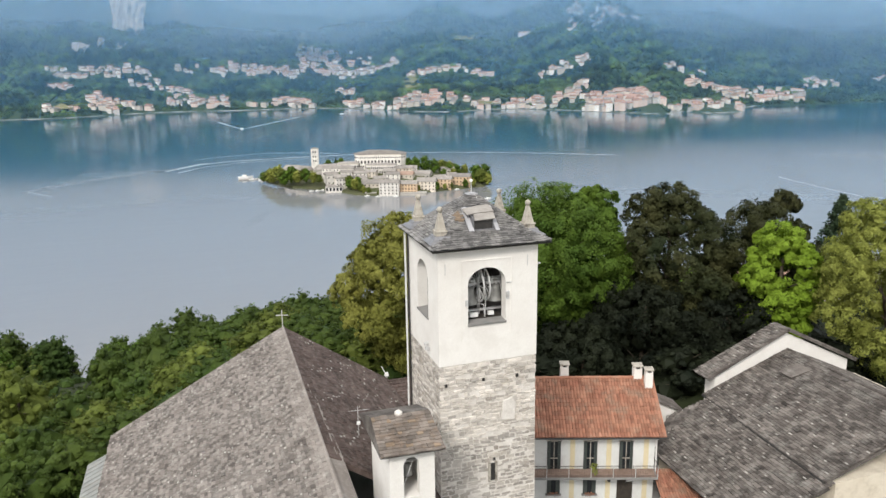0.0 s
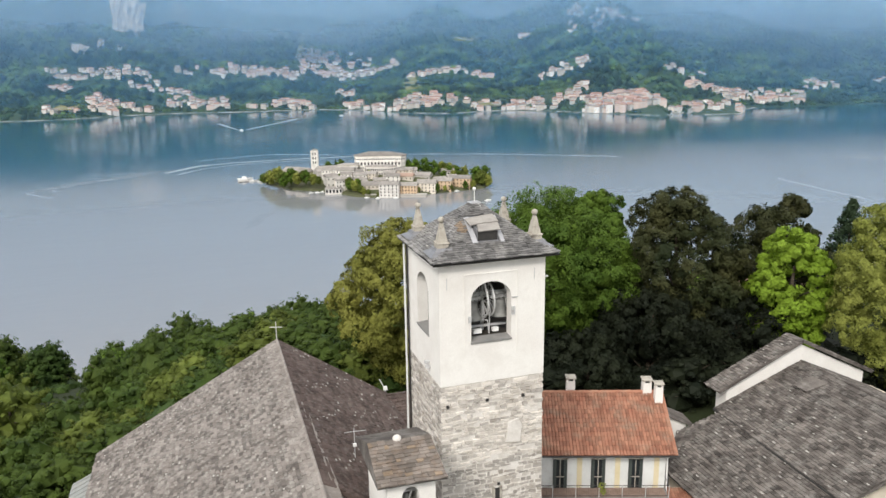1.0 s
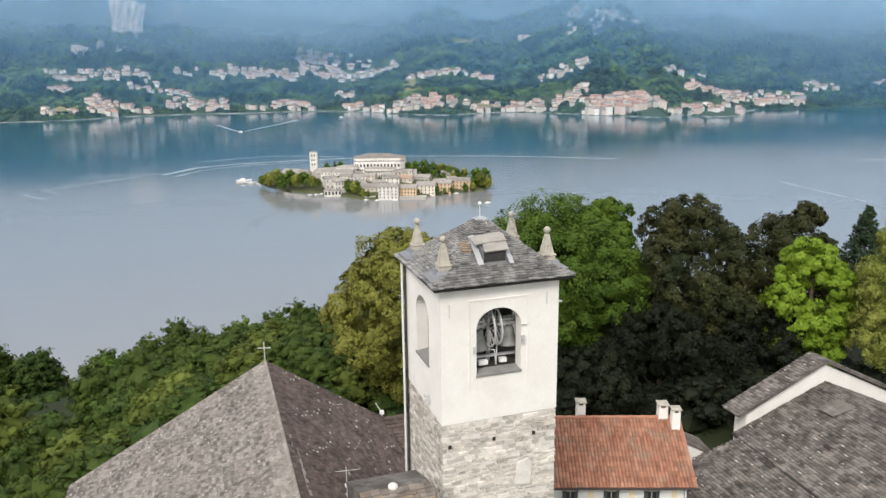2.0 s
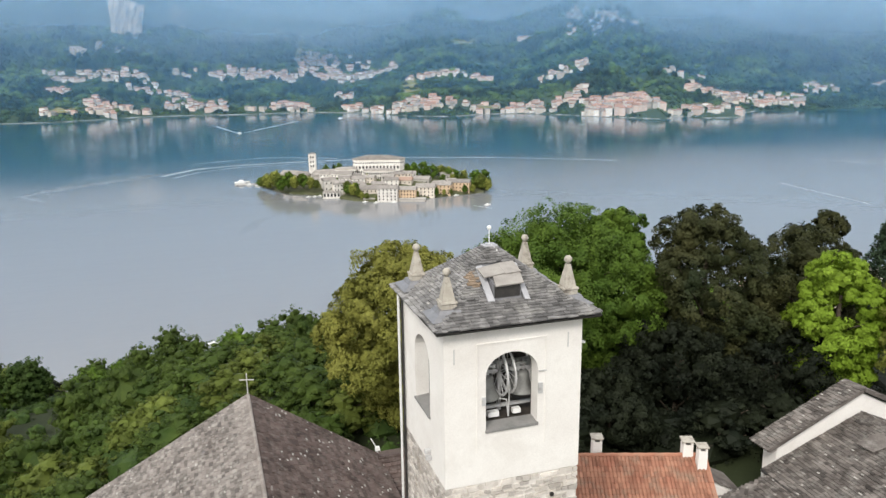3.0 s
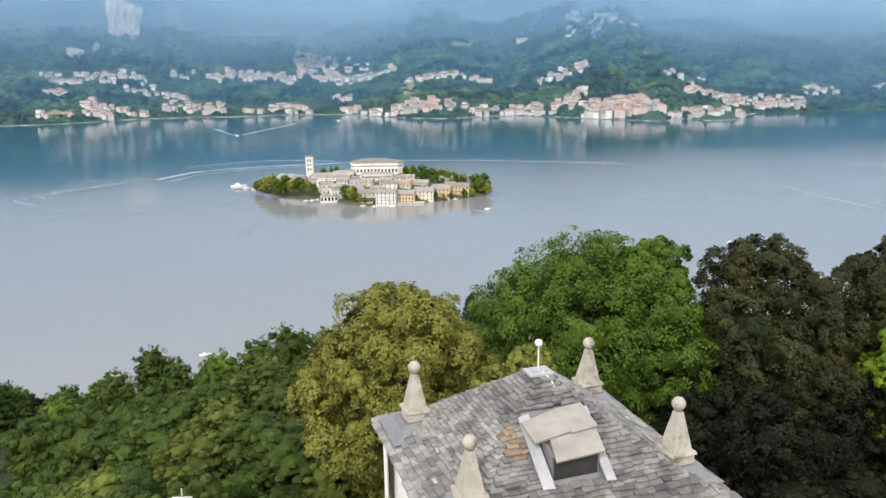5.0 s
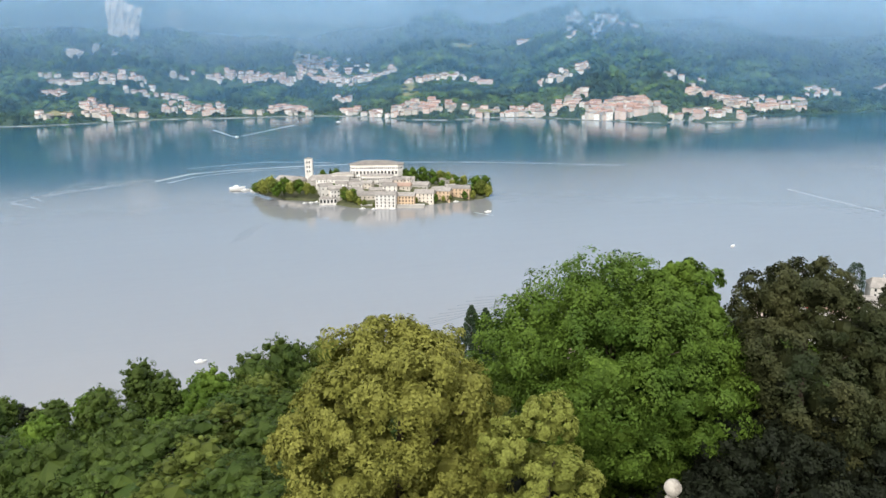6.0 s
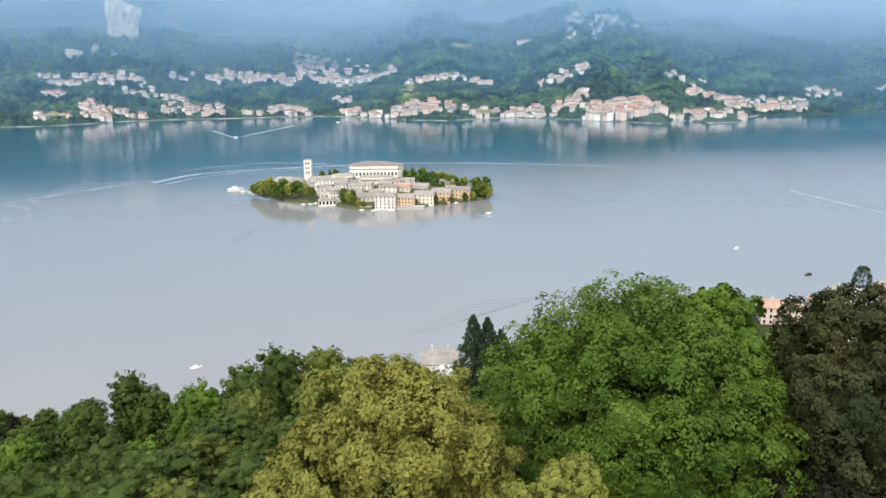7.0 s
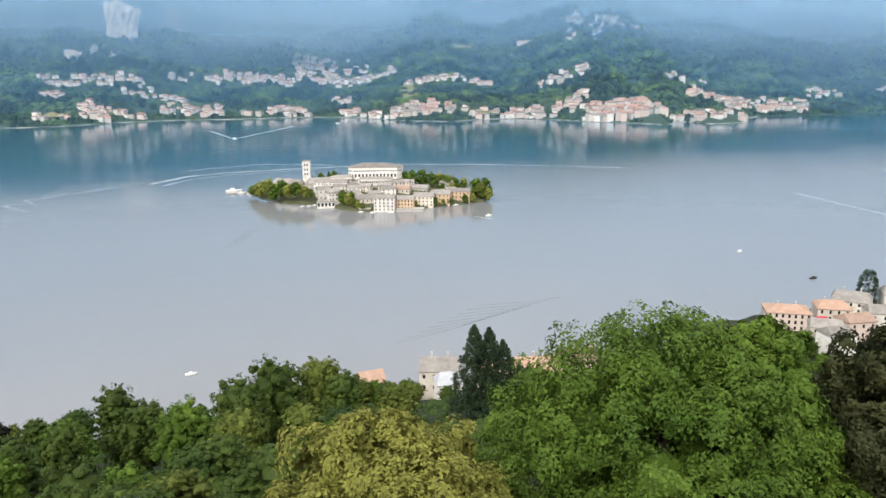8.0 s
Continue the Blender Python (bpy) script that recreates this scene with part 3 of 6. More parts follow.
RUST_SLATE = material("rusty_lichen_slate", (0.20, 0.145, 0.10), (0.29, 0.23, 0.17), 0.85, 3.0, 20, 0.4, vary=0.25)


def unit_slab(rng, n=7):
    """An irregular flat stone with broken corners, about 1 x 1 x 1, centred."""
    pts = []
    for sx, sy in ((-1, -1), (1, -1), (1, 1), (-1, 1)):
        x, y = sx * 0.5 * rng.uniform(0.9, 1.04), sy * 0.5 * rng.uniform(0.88, 1.04)
        if rng.random() < 0.5:
            k = rng.uniform(0.08, 0.3)
            pts += [(x, y * (1 - k)), (x * (1 - k), y)]
        else:
            pts.append((x, y))
    pts.sort(key=lambda p: math.atan2(p[1], p[0]))
    return Geo().loft([[(x, y, -0.5) for x, y in pts], [(x * 0.96, y * 0.96, 0.5) for x, y in pts]])


def unit_block(rng):
    """A roughly squared stone with knocked corners, 1 x 1 x 1."""
    pts = [(-0.5, -0.4), (-0.4, -0.5), (0.42, -0.5), (0.5, -0.38), (0.5, 0.42), (0.4, 0.5), (-0.43, 0.5), (-0.5, 0.4)]
    pts = [(x + rng.uniform(-0.09, 0.07), y + rng.uniform(-0.11, 0.09)) for x, y in pts]
    return Geo().loft([[(x, y, -0.5) for x, y in pts], [(x * 0.94, y * 0.9, 0.5) for x, y in pts]])


def unit_tile(n=6):
    """A barrel tile, 1 long, 1 wide, arched, open below, narrower at its upper end."""
    g = Geo()
    rows = []
    for y, w in ((-0.5, 0.5), (0.5, 0.4)):
        for r in (1.0, 0.84):
            rows.append([(w * r * math.cos(math.pi * k / n), y, w * r * math.sin(math.pi * k / n) - 0.05) for k in range(n + 1)])
    g.v = [p for r in rows for p in r]
    m = n + 1
    for k in range(n):
        g.f += [(k + 1, k, 2 * m + k, 2 * m + k + 1), (m + k, m + k + 1, 3 * m + k + 1, 3 * m + k), (k, k + 1, m + k + 1, m + k), (2 * m + k + 1, 2 * m + k, 3 * m + k, 3 * m + k + 1)]
    return g


prng = np.random.default_rng(11)
SLABS = [unit_slab(prng, int(prng.integers(6, 9))) for _ in range(7)]
BLOCKS = [unit_block(prng) for _ in range(7)]
TILES = [unit_tile()]


def pieces(name, poses, shapes, mat, parent, limit=300, rest_label="", pale=None):
    """The first poses become parts that share a few meshes; those past the limit are joined."""
    meshes = [s.mesh(name, mat) for s in shapes]
    for i, m in enumerate(poses[:limit]):
        ob = part(name, meshes[i % len(meshes)], mat, parent)
        ob.matrix_basis = m
    if len(poses) > limit:
        every, light = Geo(), Geo()
        vs = [np.array([(*p, 1.0) for p in s.v]) for s in shapes]
        for i, m in enumerate(poses[limit:]):
            k = i % len(shapes)
            g = every
            if pale and (i * 7919) % 23 < 2:      # a small lichen-white flake lies on this one
                q = m @ Matrix.Translation((0.1, -0.2, 0.35)) @ Matrix.Diagonal((0.3 + 0.35 * ((i * 37) % 10) / 10, 0.25, 0.5, 1))
                light.add((vs[k] @ np.array(q).T)[:, :3].tolist(), shapes[k].f)
            n = len(g.v)
            g.v.extend((vs[k] @ np.array(m).T)[:, :3].tolist())
            g.f.extend(tuple(n + q for q in f) for f in shapes[k].f)
        tagged(part(name + "_field", every, mat, parent), rest_label, kind="stuff")
        if light.v:
            tagged(part(name + "_field", light, pale, parent), "lichen-white " + rest_label, kind="stuff")


def roof_poses(rng, e0, e1, t1, t0, row, width, thick, jitter=0.15, lift=0.01):
    """Poses of overlapping slabs that cover the face e0 e1 t1 t0 (eave from e0 to e1, top from t0 to t1), from the top row down."""
    e0, e1, t1, t0 = (Vector(p) for p in (e0, e1, t1, t0))
    n = (e1 - e0).cross(t0 - e0)
    if n.length < 1e-6:
        n = (e1 - e0).cross(t1 - e0)
    n.normalize()
    u = (e1 - e0).normalized()
    v = n.cross(u)
    h = max((t0 - e0).dot(v), (t1 - e0).dot(v))
    rows = max(1, round(h / row))
    out = []
    tilt = math.atan2(thick * 1.1, row)
    for r in range(rows - 1, -1, -1):
        f = (r + 0.4) / rows
        a, b = e0.lerp(t0, f), e1.lerp(t1, f)
        length = (b - a).dot(u)
        x = -width * rng.random() * 0.5
        while x < length - 0.02:
            w = width * rng.uniform(0.6, 1.45)
            lo, hi = max(0.0, x), min(length, x + w)
            if hi - lo > 0.06:
                c = a + u * (lo + hi) / 2 + n * (lift + thick * rng.uniform(0.5, 1.0)) + v * row * rng.uniform(-jitter, jitter)
                fr = Matrix((u, v, n)).transposed().to_4x4()
                out.append(Matrix.Translation(c) @ fr @ Matrix.Rotation(-tilt + rng.normal() * 0.02, 4, "X") @ Matrix.Rotation(rng.normal() * 0.05, 4, "Z")
                           @ Matrix.Diagonal(((hi - lo) * 1.02, row * 1.75, thick * rng.uniform(0.7, 1.3), 1)))
            x += w
    return out


def wall_poses(rng, a, b, z0, z1, out_dir, low=0.07, high=0.26, proud=0.04, batter=0.0):
    """Poses of stones laid in courses on the wall face from a to b; thickness runs along out_dir."""
    a, b, o = Vector(a), Vector(b), Vector(out_dir)
    u = (b - a).normalized()
    length = (b - a).length
    z, res = z1, []
    fr = Matrix((u, Vector((0, 0, 1)), u.cross(Vector((0, 0, 1))))).transposed().to_4x4()
    while z > z0:
        h = rng.uniform(low, high)
        x = 0.0
        while x < length:
            w = min(rng.uniform(0.14, 0.5) * rng.uniform(0.8, 1.7), length - x)
            if length - x - w < 0.15:
                w = length - x
            c = a + u * (x + w / 2) + o * (proud * rng.uniform(-0.95, 0.1) + batter * (z1 - z)) + Vector((0, 0, z - h / 2))
            k = rng.uniform(0.5, 0.98)
            if rng.random() < 0.1:      # stone lost under the mortar
                x += w
                continue
            res.append(Matrix.Translation(c) @ fr @ Matrix.Translation((0, rng.normal() * 0.02, 0)) @ Matrix.Rotation(rng.normal() * 0.07, 4, "Z") @ Matrix.Diagonal((w * rng.uniform(0.78, 0.98), h * k, proud * 2, 1)))
            x += w
        z -= h
    return res


# ---- bell tower ----
TX0, TX1, TY0, TY1 = -2.72, 2.56, -2.67, 2.67
tower = thing("bell_tower", "square bell tower, white plaster above grey rubble stone", "tower")
TROOT = Vector((-0.08, 0, 0))


def ring(z, grow=0.0):
    return [(TX0 - grow, TY0 - grow, z), (TX1 + grow, TY0 - grow, z), (TX1 + grow, TY1 + grow, z), (TX0 - grow, TY1 + grow, z)]


part("stone_shaft", Geo().loft([ring(-1.5, 0.10), ring(15.9, -0.05)]), MORTAR, tower, "grey rubble shaft with pale mortar")
part("plaster_base", Geo().loft([ring(15.9, 0.0), ring(17.9, 0.0)]), PLASTER, tower, "white plastered band below the belfry")
Z0, SPRING, CROWN, TOPZ, WT = 17.9, 20.0, 20.82, 21.95, 0.55


def arch_side(a, b, inward, centre, half):
    """One belfry wall with its arched opening, from corner a to b."""
    a, b, inward = Vector(a), Vector(b), Vector(inward)
    u, length = (b - a).normalized(), (b - a).length
    n = 14
    arc = [(centre + half * math.cos(math.pi * k / n), SPRING + (CROWN - SPRING) * math.sin(math.pi * k / n)) for k in range(n + 1)]
    out = [(0, Z0), (centre - half, Z0)] + arc[::-1] + [(centre + half, Z0), (length, Z0), (length, TOPZ), (0, TOPZ)]
    return Geo().loft([[a + u * x + Vector((0, 0, z)) + inward * WT for x, z in out], [a + u * x + Vector((0, 0, z)) for x, z in out]])


CF = -0.17 - TX0
part("belfry_wall", arch_side((TX0, TY0, 0), (TX1, TY0, 0), (0, 1, 0), CF, 1.0), PLASTER, tower)
part("belfry_wall", arch_side((TX1, TY1, 0), (TX0, TY1, 0), (0, -1, 0), TX1 + 0.17, 1.0), PLASTER, tower)
part("belfry_wall", arch_side((TX0, TY1 - WT, 0), (TX0, TY0 + WT, 0), (1, 0, 0), TY1 - WT, 0.95), PLASTER, tower)
part("belfry_wall", arch_side((TX1, TY0 + WT, 0), (TX1, TY1 - WT, 0), (-1, 0, 0), TY1 - WT, 0.95), PLASTER, tower)
# added inner panels; the belfry's dim interior is put into their dark colour
lining = material("dark_inner_shade", (0.06, 0.055, 0.05), (0.10, 0.09, 0.08), 0.9, 2.0, 20, 0.4)
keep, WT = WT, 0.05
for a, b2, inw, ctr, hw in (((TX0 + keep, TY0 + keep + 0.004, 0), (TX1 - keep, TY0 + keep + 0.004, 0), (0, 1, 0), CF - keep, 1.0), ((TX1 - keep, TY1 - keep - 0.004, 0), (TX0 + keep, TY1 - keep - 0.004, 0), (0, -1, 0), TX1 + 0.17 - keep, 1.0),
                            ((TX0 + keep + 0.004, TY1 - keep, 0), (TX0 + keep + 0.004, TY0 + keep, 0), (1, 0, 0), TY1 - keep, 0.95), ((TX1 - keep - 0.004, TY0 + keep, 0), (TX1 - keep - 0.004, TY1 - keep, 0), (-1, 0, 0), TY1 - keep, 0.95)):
    part("inner_lining", arch_side(a, b2, inw, ctr, hw), lining, tower, "added dark lining that stands in for shade inside the belfry")
WT = keep
part("belfry_ceiling", Geo().box((-0.08, 0, 21.9), (4.1, 4.2, 0.06)), DARK_WOOD, tower)
part("belfry_floor", Geo().box((-0.08, 0, 17.93), (4.1, 4.2, 0.08)), DARK_WOOD, tower)
part("window_sill", Geo().slab([(-1.2, TY0 - 0.06, 17.96), (0.86, TY0 - 0.06, 17.96), (0.86, TY0 + WT, 18.02), (-1.2, TY0 + WT, 18.02)], 0.1), BALCONY, tower, "grey stone sill")
part("window_sill", Geo().slab([(TX0 - 0.06, 1.0, 17.96), (TX0 - 0.06, -1.0, 17.96), (TX0 + WT, -1.0, 18.02), (TX0 + WT, 1.0, 18.02)], 0.1), BALCONY, tower, "grey stone sill")
# raised plaster panel round the opening
g = Geo()
for lo, hi in (((-1.52, 17.1), (-1.46, 21.2)), ((1.12, 17.1), (1.18, 21.2)), ((-1.52, 21.2), (1.18, 21.26))):
    g.box(((lo[0] + hi[0]) / 2, TY0 - 0.012, (lo[1] + hi[1]) / 2), (hi[0] - lo[0], 0.03, hi[1] - lo[1]))
part("panel_moulding", g, PLASTER, tower)
part("cornice", Geo().loft([ring(21.75, 0.02), ring(21.86, 0.06), ring(21.93, 0.2), ring(21.97, 0.2)]), PLASTER, tower)
for x, z in ((2.0, 21.0), (-2.35, 20.9)):
    part("anchor_bar", Geo().box((x, TY0 - 0.01, z), (0.035, 0.03, 0.55)), IRON, tower, "iron tie-bar end")
for x, z in ((-0.4, 14.94), (1.47, 14.9), (-2.4, 14.88), (0.2, 10.35)):
    part("putlog_hole", Geo().box((x, TY0 - 0.03, z), (0.13, 0.1, 0.15)), DARK_IRON, tower, "dark square hole in the stonework")
part("slit_window", Geo().box((0.12, TY0 - 0.045, 9.63), (0.24, 0.1, 0.95)), DARK_IRON, tower, "narrow dark slit window")
part("slit_surround", Geo().box((-0.07, TY0 - 0.05, 9.63), (0.12, 0.12, 1.15)).box((0.31, TY0 - 0.05, 9.63), (0.12, 0.12, 1.15)), OBELISK, tower)
part("plaster_patch", Geo().loft([[(0.55, TY0 - 0.02, 12.5), (1.35, TY0 - 0.02, 12.4), (1.45, TY0 - 0.02, 13.3), (1.25, TY0 - 0.02, 13.75), (0.7, TY0 - 0.02, 13.6)], [(0.6, TY0 - 0.05, 12.55), (1.3, TY0 - 0.05, 12.45), (1.4, TY0 - 0.05, 13.28), (1.2, TY0 - 0.05, 13.7), (0.74, TY0 - 0.05, 13.55)]]), MORTAR, tower, "patch of worn painted plaster on the stonework")
part("downpipe", Geo().tube([(TX0 - 0.08, 2.45, 21.8), (TX0 - 0.09, 2.45, 15), (TX0 - 0.16, 2.45, 0)], 0.05, 8), DARK_IRON, tower, "dark metal downpipe")
part("lightning_cable", Geo().tube([(TX0 - 0.16, 2.72, 21.9), (TX0 - 0.17, 2.72, 15), (TX0 - 0.25, 2.72, 0)], 0.055, 6), WHITE_METAL, tower, "pale cable down the wall")
part("bracket", Geo().box((TX1 + 0.12, TY0 + 0.3, 20.7), (0.3, 0.16, 0.06)), IRON, tower, "small lamp bracket")
for x, y, z, size in ((0.92, TY0 - 0.03, 19.3, (0.16, 0.08, 0.4)), (1.0, TY0 - 0.02, 19.95, (0.3, 0.05, 0.05)), (-1.26, TY0 - 0.03, 19.1, (0.14, 0.08, 0.3))):
    part("hinge_bracket", Geo().box((x, y, z), size), IRON, tower, "old iron bracket beside the opening")
for z, w in ((16.55, 0.28), (16.35, 0.16)):
    part("wall_lamp", Geo().box((TX0 - 0.12, -1.2 + w, z), (0.22, 0.16, 0.14)).tube([(TX0, -1.2 + w, z), (TX0 - 0.2, -1.2 + w, z + 0.05)], 0.03, 6), IRON, tower, "small grey lamp on the side wall")

# bells with their yokes and wheels
def bell(x, y, z, s, turn, wheel_r, side):
    b = thing("church_bell", "grey bronze bell hung on an iron yoke with wheel", "bell", pose(x, y, z, 0, 0, turn), "bells in the tower")
    prof = [(0.02, 0.0), (0.30, -0.02), (0.36, -0.12), (0.40, -0.42), (0.46, -0.66), (0.56, -0.84), (0.62, -0.92), (0.60, -0.94), (0.52, -0.86), (0.1, -0.84)]
    part("bell_body", Geo().lathe([(r * s, q * s) for r, q in prof][::-1], n=24), BRONZE, b, smooth=True)
    yoke = Geo().box((0, 0, 0.13 * s), (1.1 * s, 0.16 * s, 0.14 * s)).box((0, 0, 0.32 * s), (0.9 * s, 0.12 * s, 0.1 * s))
    for q in (-0.38, -0.12, 0.12, 0.38):
        yoke.box((q * s, 0, 0.2 * s), (0.07 * s, 0.14 * s, 0.42 * s))
        yoke.lathe([(0.035 * s, 0), (0.05 * s, 0.05), (0.02 * s, 0.09)], (q * s, 0, 0.38 * s), 8)
    part("yoke", yoke, IRON, b, "grey painted iron yoke")
    part("clapper", Geo().tube([(0, 0, -0.1 * s), (0, 0, -0.9 * s)], 0.03, 6).lathe([(0.02, -0.12), (0.09, -0.06), (0.09, 0.02), (0.02, 0.08)], (0, 0, -0.95 * s), 10), DARK_IRON, b)
    wx = side * 0.62 * s
    pts = [(wx, wheel_r * math.cos(2 * math.pi * k / 36), 0.05 + wheel_r * math.sin(2 * math.pi * k / 36)) for k in range(37)]
    wheel = part("wheel", Geo().tube(pts, 0.045, 6), IRON, b, "large grey iron bell wheel")
    for k in range(6):
        a = math.pi * k / 6
        part("spoke", Geo().tube([(wx, wheel_r * math.cos(a), 0.05 + wheel_r * math.sin(a)), (wx, -wheel_r * math.cos(a), 0.05 - wheel_r * math.sin(a))], 0.018, 5), IRON, wheel)
    return b


bell(-0.82, -1.62, 19.62, 0.92, 0, 0.88, 1)
bell(0.62, -1.62, 19.62, 0.86, 0, 0.82, -1)
bell(-1.5, 0.2, 19.8, 0.8, 90, 0.9, -1)
frame_th = thing("bell_stand", "grey iron beams that carry the bells", "frame", group="")
for x in (-1.75, -0.1, 1.5):
    part("post", Geo().box((x, -1.25, 18.95), (0.12, 0.14, 1.95)), IRON, frame_th)
part("beam", Geo().box((-0.1, -1.62, 18.33), (3.9, 0.12, 0.1)), IRON, frame_th)
part("beam", Geo().box((-0.1, -1.0, 19.75), (3.9, 0.14, 0.14)), IRON, frame_th)
part("brace", Geo().tube([(-1.3, -1.9, 19.0), (-0.1, -2.0, 18.7), (-0.05, -2.05, 18.05)], 0.03, 6), IRON, frame_th)
part("brace", Geo().tube([(-0.2, -2.0, 20.2), (0.0, -2.05, 19.2), (-0.05, -2.05, 18.05)], 0.03, 6), IRON, frame_th)
part("motor_box", Geo().box((-0.62, -1.95, 18.2), (0.42, 0.2, 0.2)), WHITE_METAL, frame_th, "pale motor housing")
part("motor_box", Geo().box((0.3, -1.95, 18.2), (0.3, 0.2, 0.18)), WHITE_METAL, frame_th, "pale motor housing")

# roof with slabs, dormer, finials
roof = thing("tower_roof", "hipped roof of irregular grey slate slabs with lead flashing", "roof")


def rr(k, z):
    return [(-k + 0.0, -k, z), (k, -k, z), (k, k, z), (-k, k, z)]


EAVE, KINK, APEX = (3.1, 22.0), (2.35, 22.34), (0.2, 24.0)
part("roof_deck", Geo().loft([rr(EAVE[0] - 0.05, 21.95), rr(EAVE[0], 22.0), rr(KINK[0], KINK[1] - 0.01), rr(APEX[0], APEX[1] - 0.01)]), LEAD, roof, "lead-grey roof deck")
srng = np.random.default_rng(21)
poses = []
for q in (0, 3, 1, 2):
    c = [rr(*k) for k in (EAVE, KINK, APEX)]
    i, j = q, (q + 1) % 4
    poses += roof_poses(srng, c[1][i], c[1][j], c[2][j], c[2][i], 0.115, 0.25, 0.042, jitter=0.22)
    poses += roof_poses(srng, c[0][i], c[0][j], c[1][j], c[1][i], 0.15, 0.32, 0.036, jitter=0.2)
ROOF_POSES = poses
part("eave_edge", Geo().loft([rr(3.07, 21.86), rr(3.12, 21.94)]), DARK_IRON, roof, "dark metal eave edge")
part("cap", Geo().box((0, 0, 24.07), (0.56, 0.44, 0.05)).box((0.03, 0.02, 24.11), (0.34, 0.26, 0.04)), LEAD_PALE, roof, "pale lead cap plate")
part("rod", Geo().tube([(0, 0, 24.0), (0, 0, 24.66)], 0.018, 8), WHITE_METAL, roof)
part("rod_ball", Geo().lathe([(0.01, -0.09), (0.07, -0.06), (0.09, 0.0), (0.07, 0.06), (0.01, 0.09)], (0, 0, 24.74), 12), WHITE_METAL, roof, "white ball on the rod", smooth=True)
part("cable", Geo().tube([(0.05, -0.1, 24.1), (0.15, -0.35, 23.98), (0.18, -0.5, 23.82), (0.28, -0.56, 23.75)], 0.018, 6), WHITE_METAL, roof)
dormer = part("dormer", Geo().loft([[(-0.62, -1.98, 22.55), (0.44, -1.98, 22.55), (0.44, -0.9, 22.9), (-0.62, -0.9, 22.9)], [(-0.62, -1.98, 23.12), (0.44, -1.98, 23.12), (0.44, -0.7, 23.54), (-0.62, -0.7, 23.54)]]), LEAD, roof, "small lead-cheeked dormer")
part("opening", Geo().box((-0.09, -1.985, 22.86), (0.96, 0.03, 0.46)), DARK_IRON, dormer, "dark louvred opening")
part("flashing", Geo().slab([(0.47, -2.28, 22.58), (0.68, -2.28, 22.56), (0.7, -0.95, 23.56), (0.47, -0.9, 23.6)], 0.04), LEAD_PALE, dormer, "pale lead strip")
part("flashing", Geo().slab([(-0.9, -2.2, 22.6), (-0.65, -2.24, 22.6), (-0.65, -0.9, 23.58), (-0.9, -0.95, 23.55)], 0.04), LEAD_PALE, dormer, "pale lead strip")
SLATE_PALE = material("pale_dormer_slate", (0.27, 0.25, 0.23), (0.36, 0.34, 0.31), 0.8, 2.0, 20, 0.4)
part("slate_plate", Geo().slab([(-0.6, -2.16, 23.12), (0.5, -2.1, 23.14), (0.6, -1.5, 23.38), (-0.5, -1.65, 23.33)], 0.05), SLATE_PALE, dormer, "large pale slate plate")
part("slate_plate", Geo().slab([(-0.85, -1.7, 23.34), (0.05, -1.57, 23.4), (0.0, -0.9, 23.6), (-0.92, -1.15, 23.54)], 0.05), SLATE_PALE, dormer, "large pale slate plate")
part("slate_plate", Geo().slab([(0.0, -1.63, 23.39), (0.62, -1.57, 23.41), (0.6, -0.85, 23.62), (-0.05, -0.9, 23.6)], 0.05), SLATE_PALE, dormer, "large pale slate plate")


def finial(x, y, turn):
    f = thing("roof_finial", "weathered stone obelisk with a ball on top", "finial", pose(x, y, 22.28, 0, 0, turn), "obelisks on the tower roof")
    sq = lambda k, z: [(-k, -k, z), (k, -k, z), (k, k, z), (-k, k, z)]
    part("base", Geo().loft([sq(0.33, 0), sq(0.33, 0.10), sq(0.275, 0.12), sq(0.27, 0.36), sq(0.31, 0.40), sq(0.29, 0.46)]), OBELISK, f)
    part("shaft", Geo().loft([sq(0.235, 0.46), sq(0.075, 1.3)]), OBELISK, f)
    part("ball", Geo().lathe([(0.05, -0.16), (0.1, -0.115), (0.14, -0.05), (0.15, 0.0), (0.14, 0.05), (0.09, 0.12), (0.01, 0.15)], (0, 0, 1.47), 16), OBELISK, f, "round lichen-grey stone ball", smooth=True)
    part("flashing", Geo().loft([sq(0.72, -0.1), sq(0.44, 0.07), sq(0.37, 0.2)]), LEAD, f, "lead flashing")
    return f


fin = finial(2.35, -1.85, 2)
for x, y, a in ((-2.33, -1.95, -2), (-2.3, 1.95, 1), (2.35, 1.95, -1)):
    copy_thing(fin, pose(x, y, 22.28, 0, 0, a))

# ---- church with stone roof ----
church = thing("church", "old church with a steep roof of pale stone slabs", "church")
cA, cK, cL, cR = Vector((-8.6, 16, 12.4)), Vector((-8.6, -7.6, 12.4)), Vector((-20.6, 16, 6.0)), Vector((-1.2, 15.5, 7.5))
cLF, cRF, cM = Vector((-20.6, -7.6, 6.0)), Vector((-1.2, -3.2, 7.5)), Vector((-8.6, -3.2, 12.4))
part("wall", Geo().loft([[(-20.1, -6.2, -16), (-1.3, -6.2, -16), (-1.3, 15.6, -16), (-20.1, 15.6, -16)], [(-20.1, -6.2, 5.8), (-1.6, -3.4, 6.2), (-1.6, 15.2, 6.6), (-20.1, 15.6, 5.9)]]), HOUSE_WALL, church, "grey-white plastered wall")
part("gable_wall", Geo().loft([[(-20.1, 15.6, 5.8), (-1.6, 15.2, 6.8), (-8.6, 15.7, 12.1)], [(-20.1, 15.9, 5.8), (-1.6, 15.5, 6.8), (-8.6, 16.0, 12.1)]]), HOUSE_WALL, church)
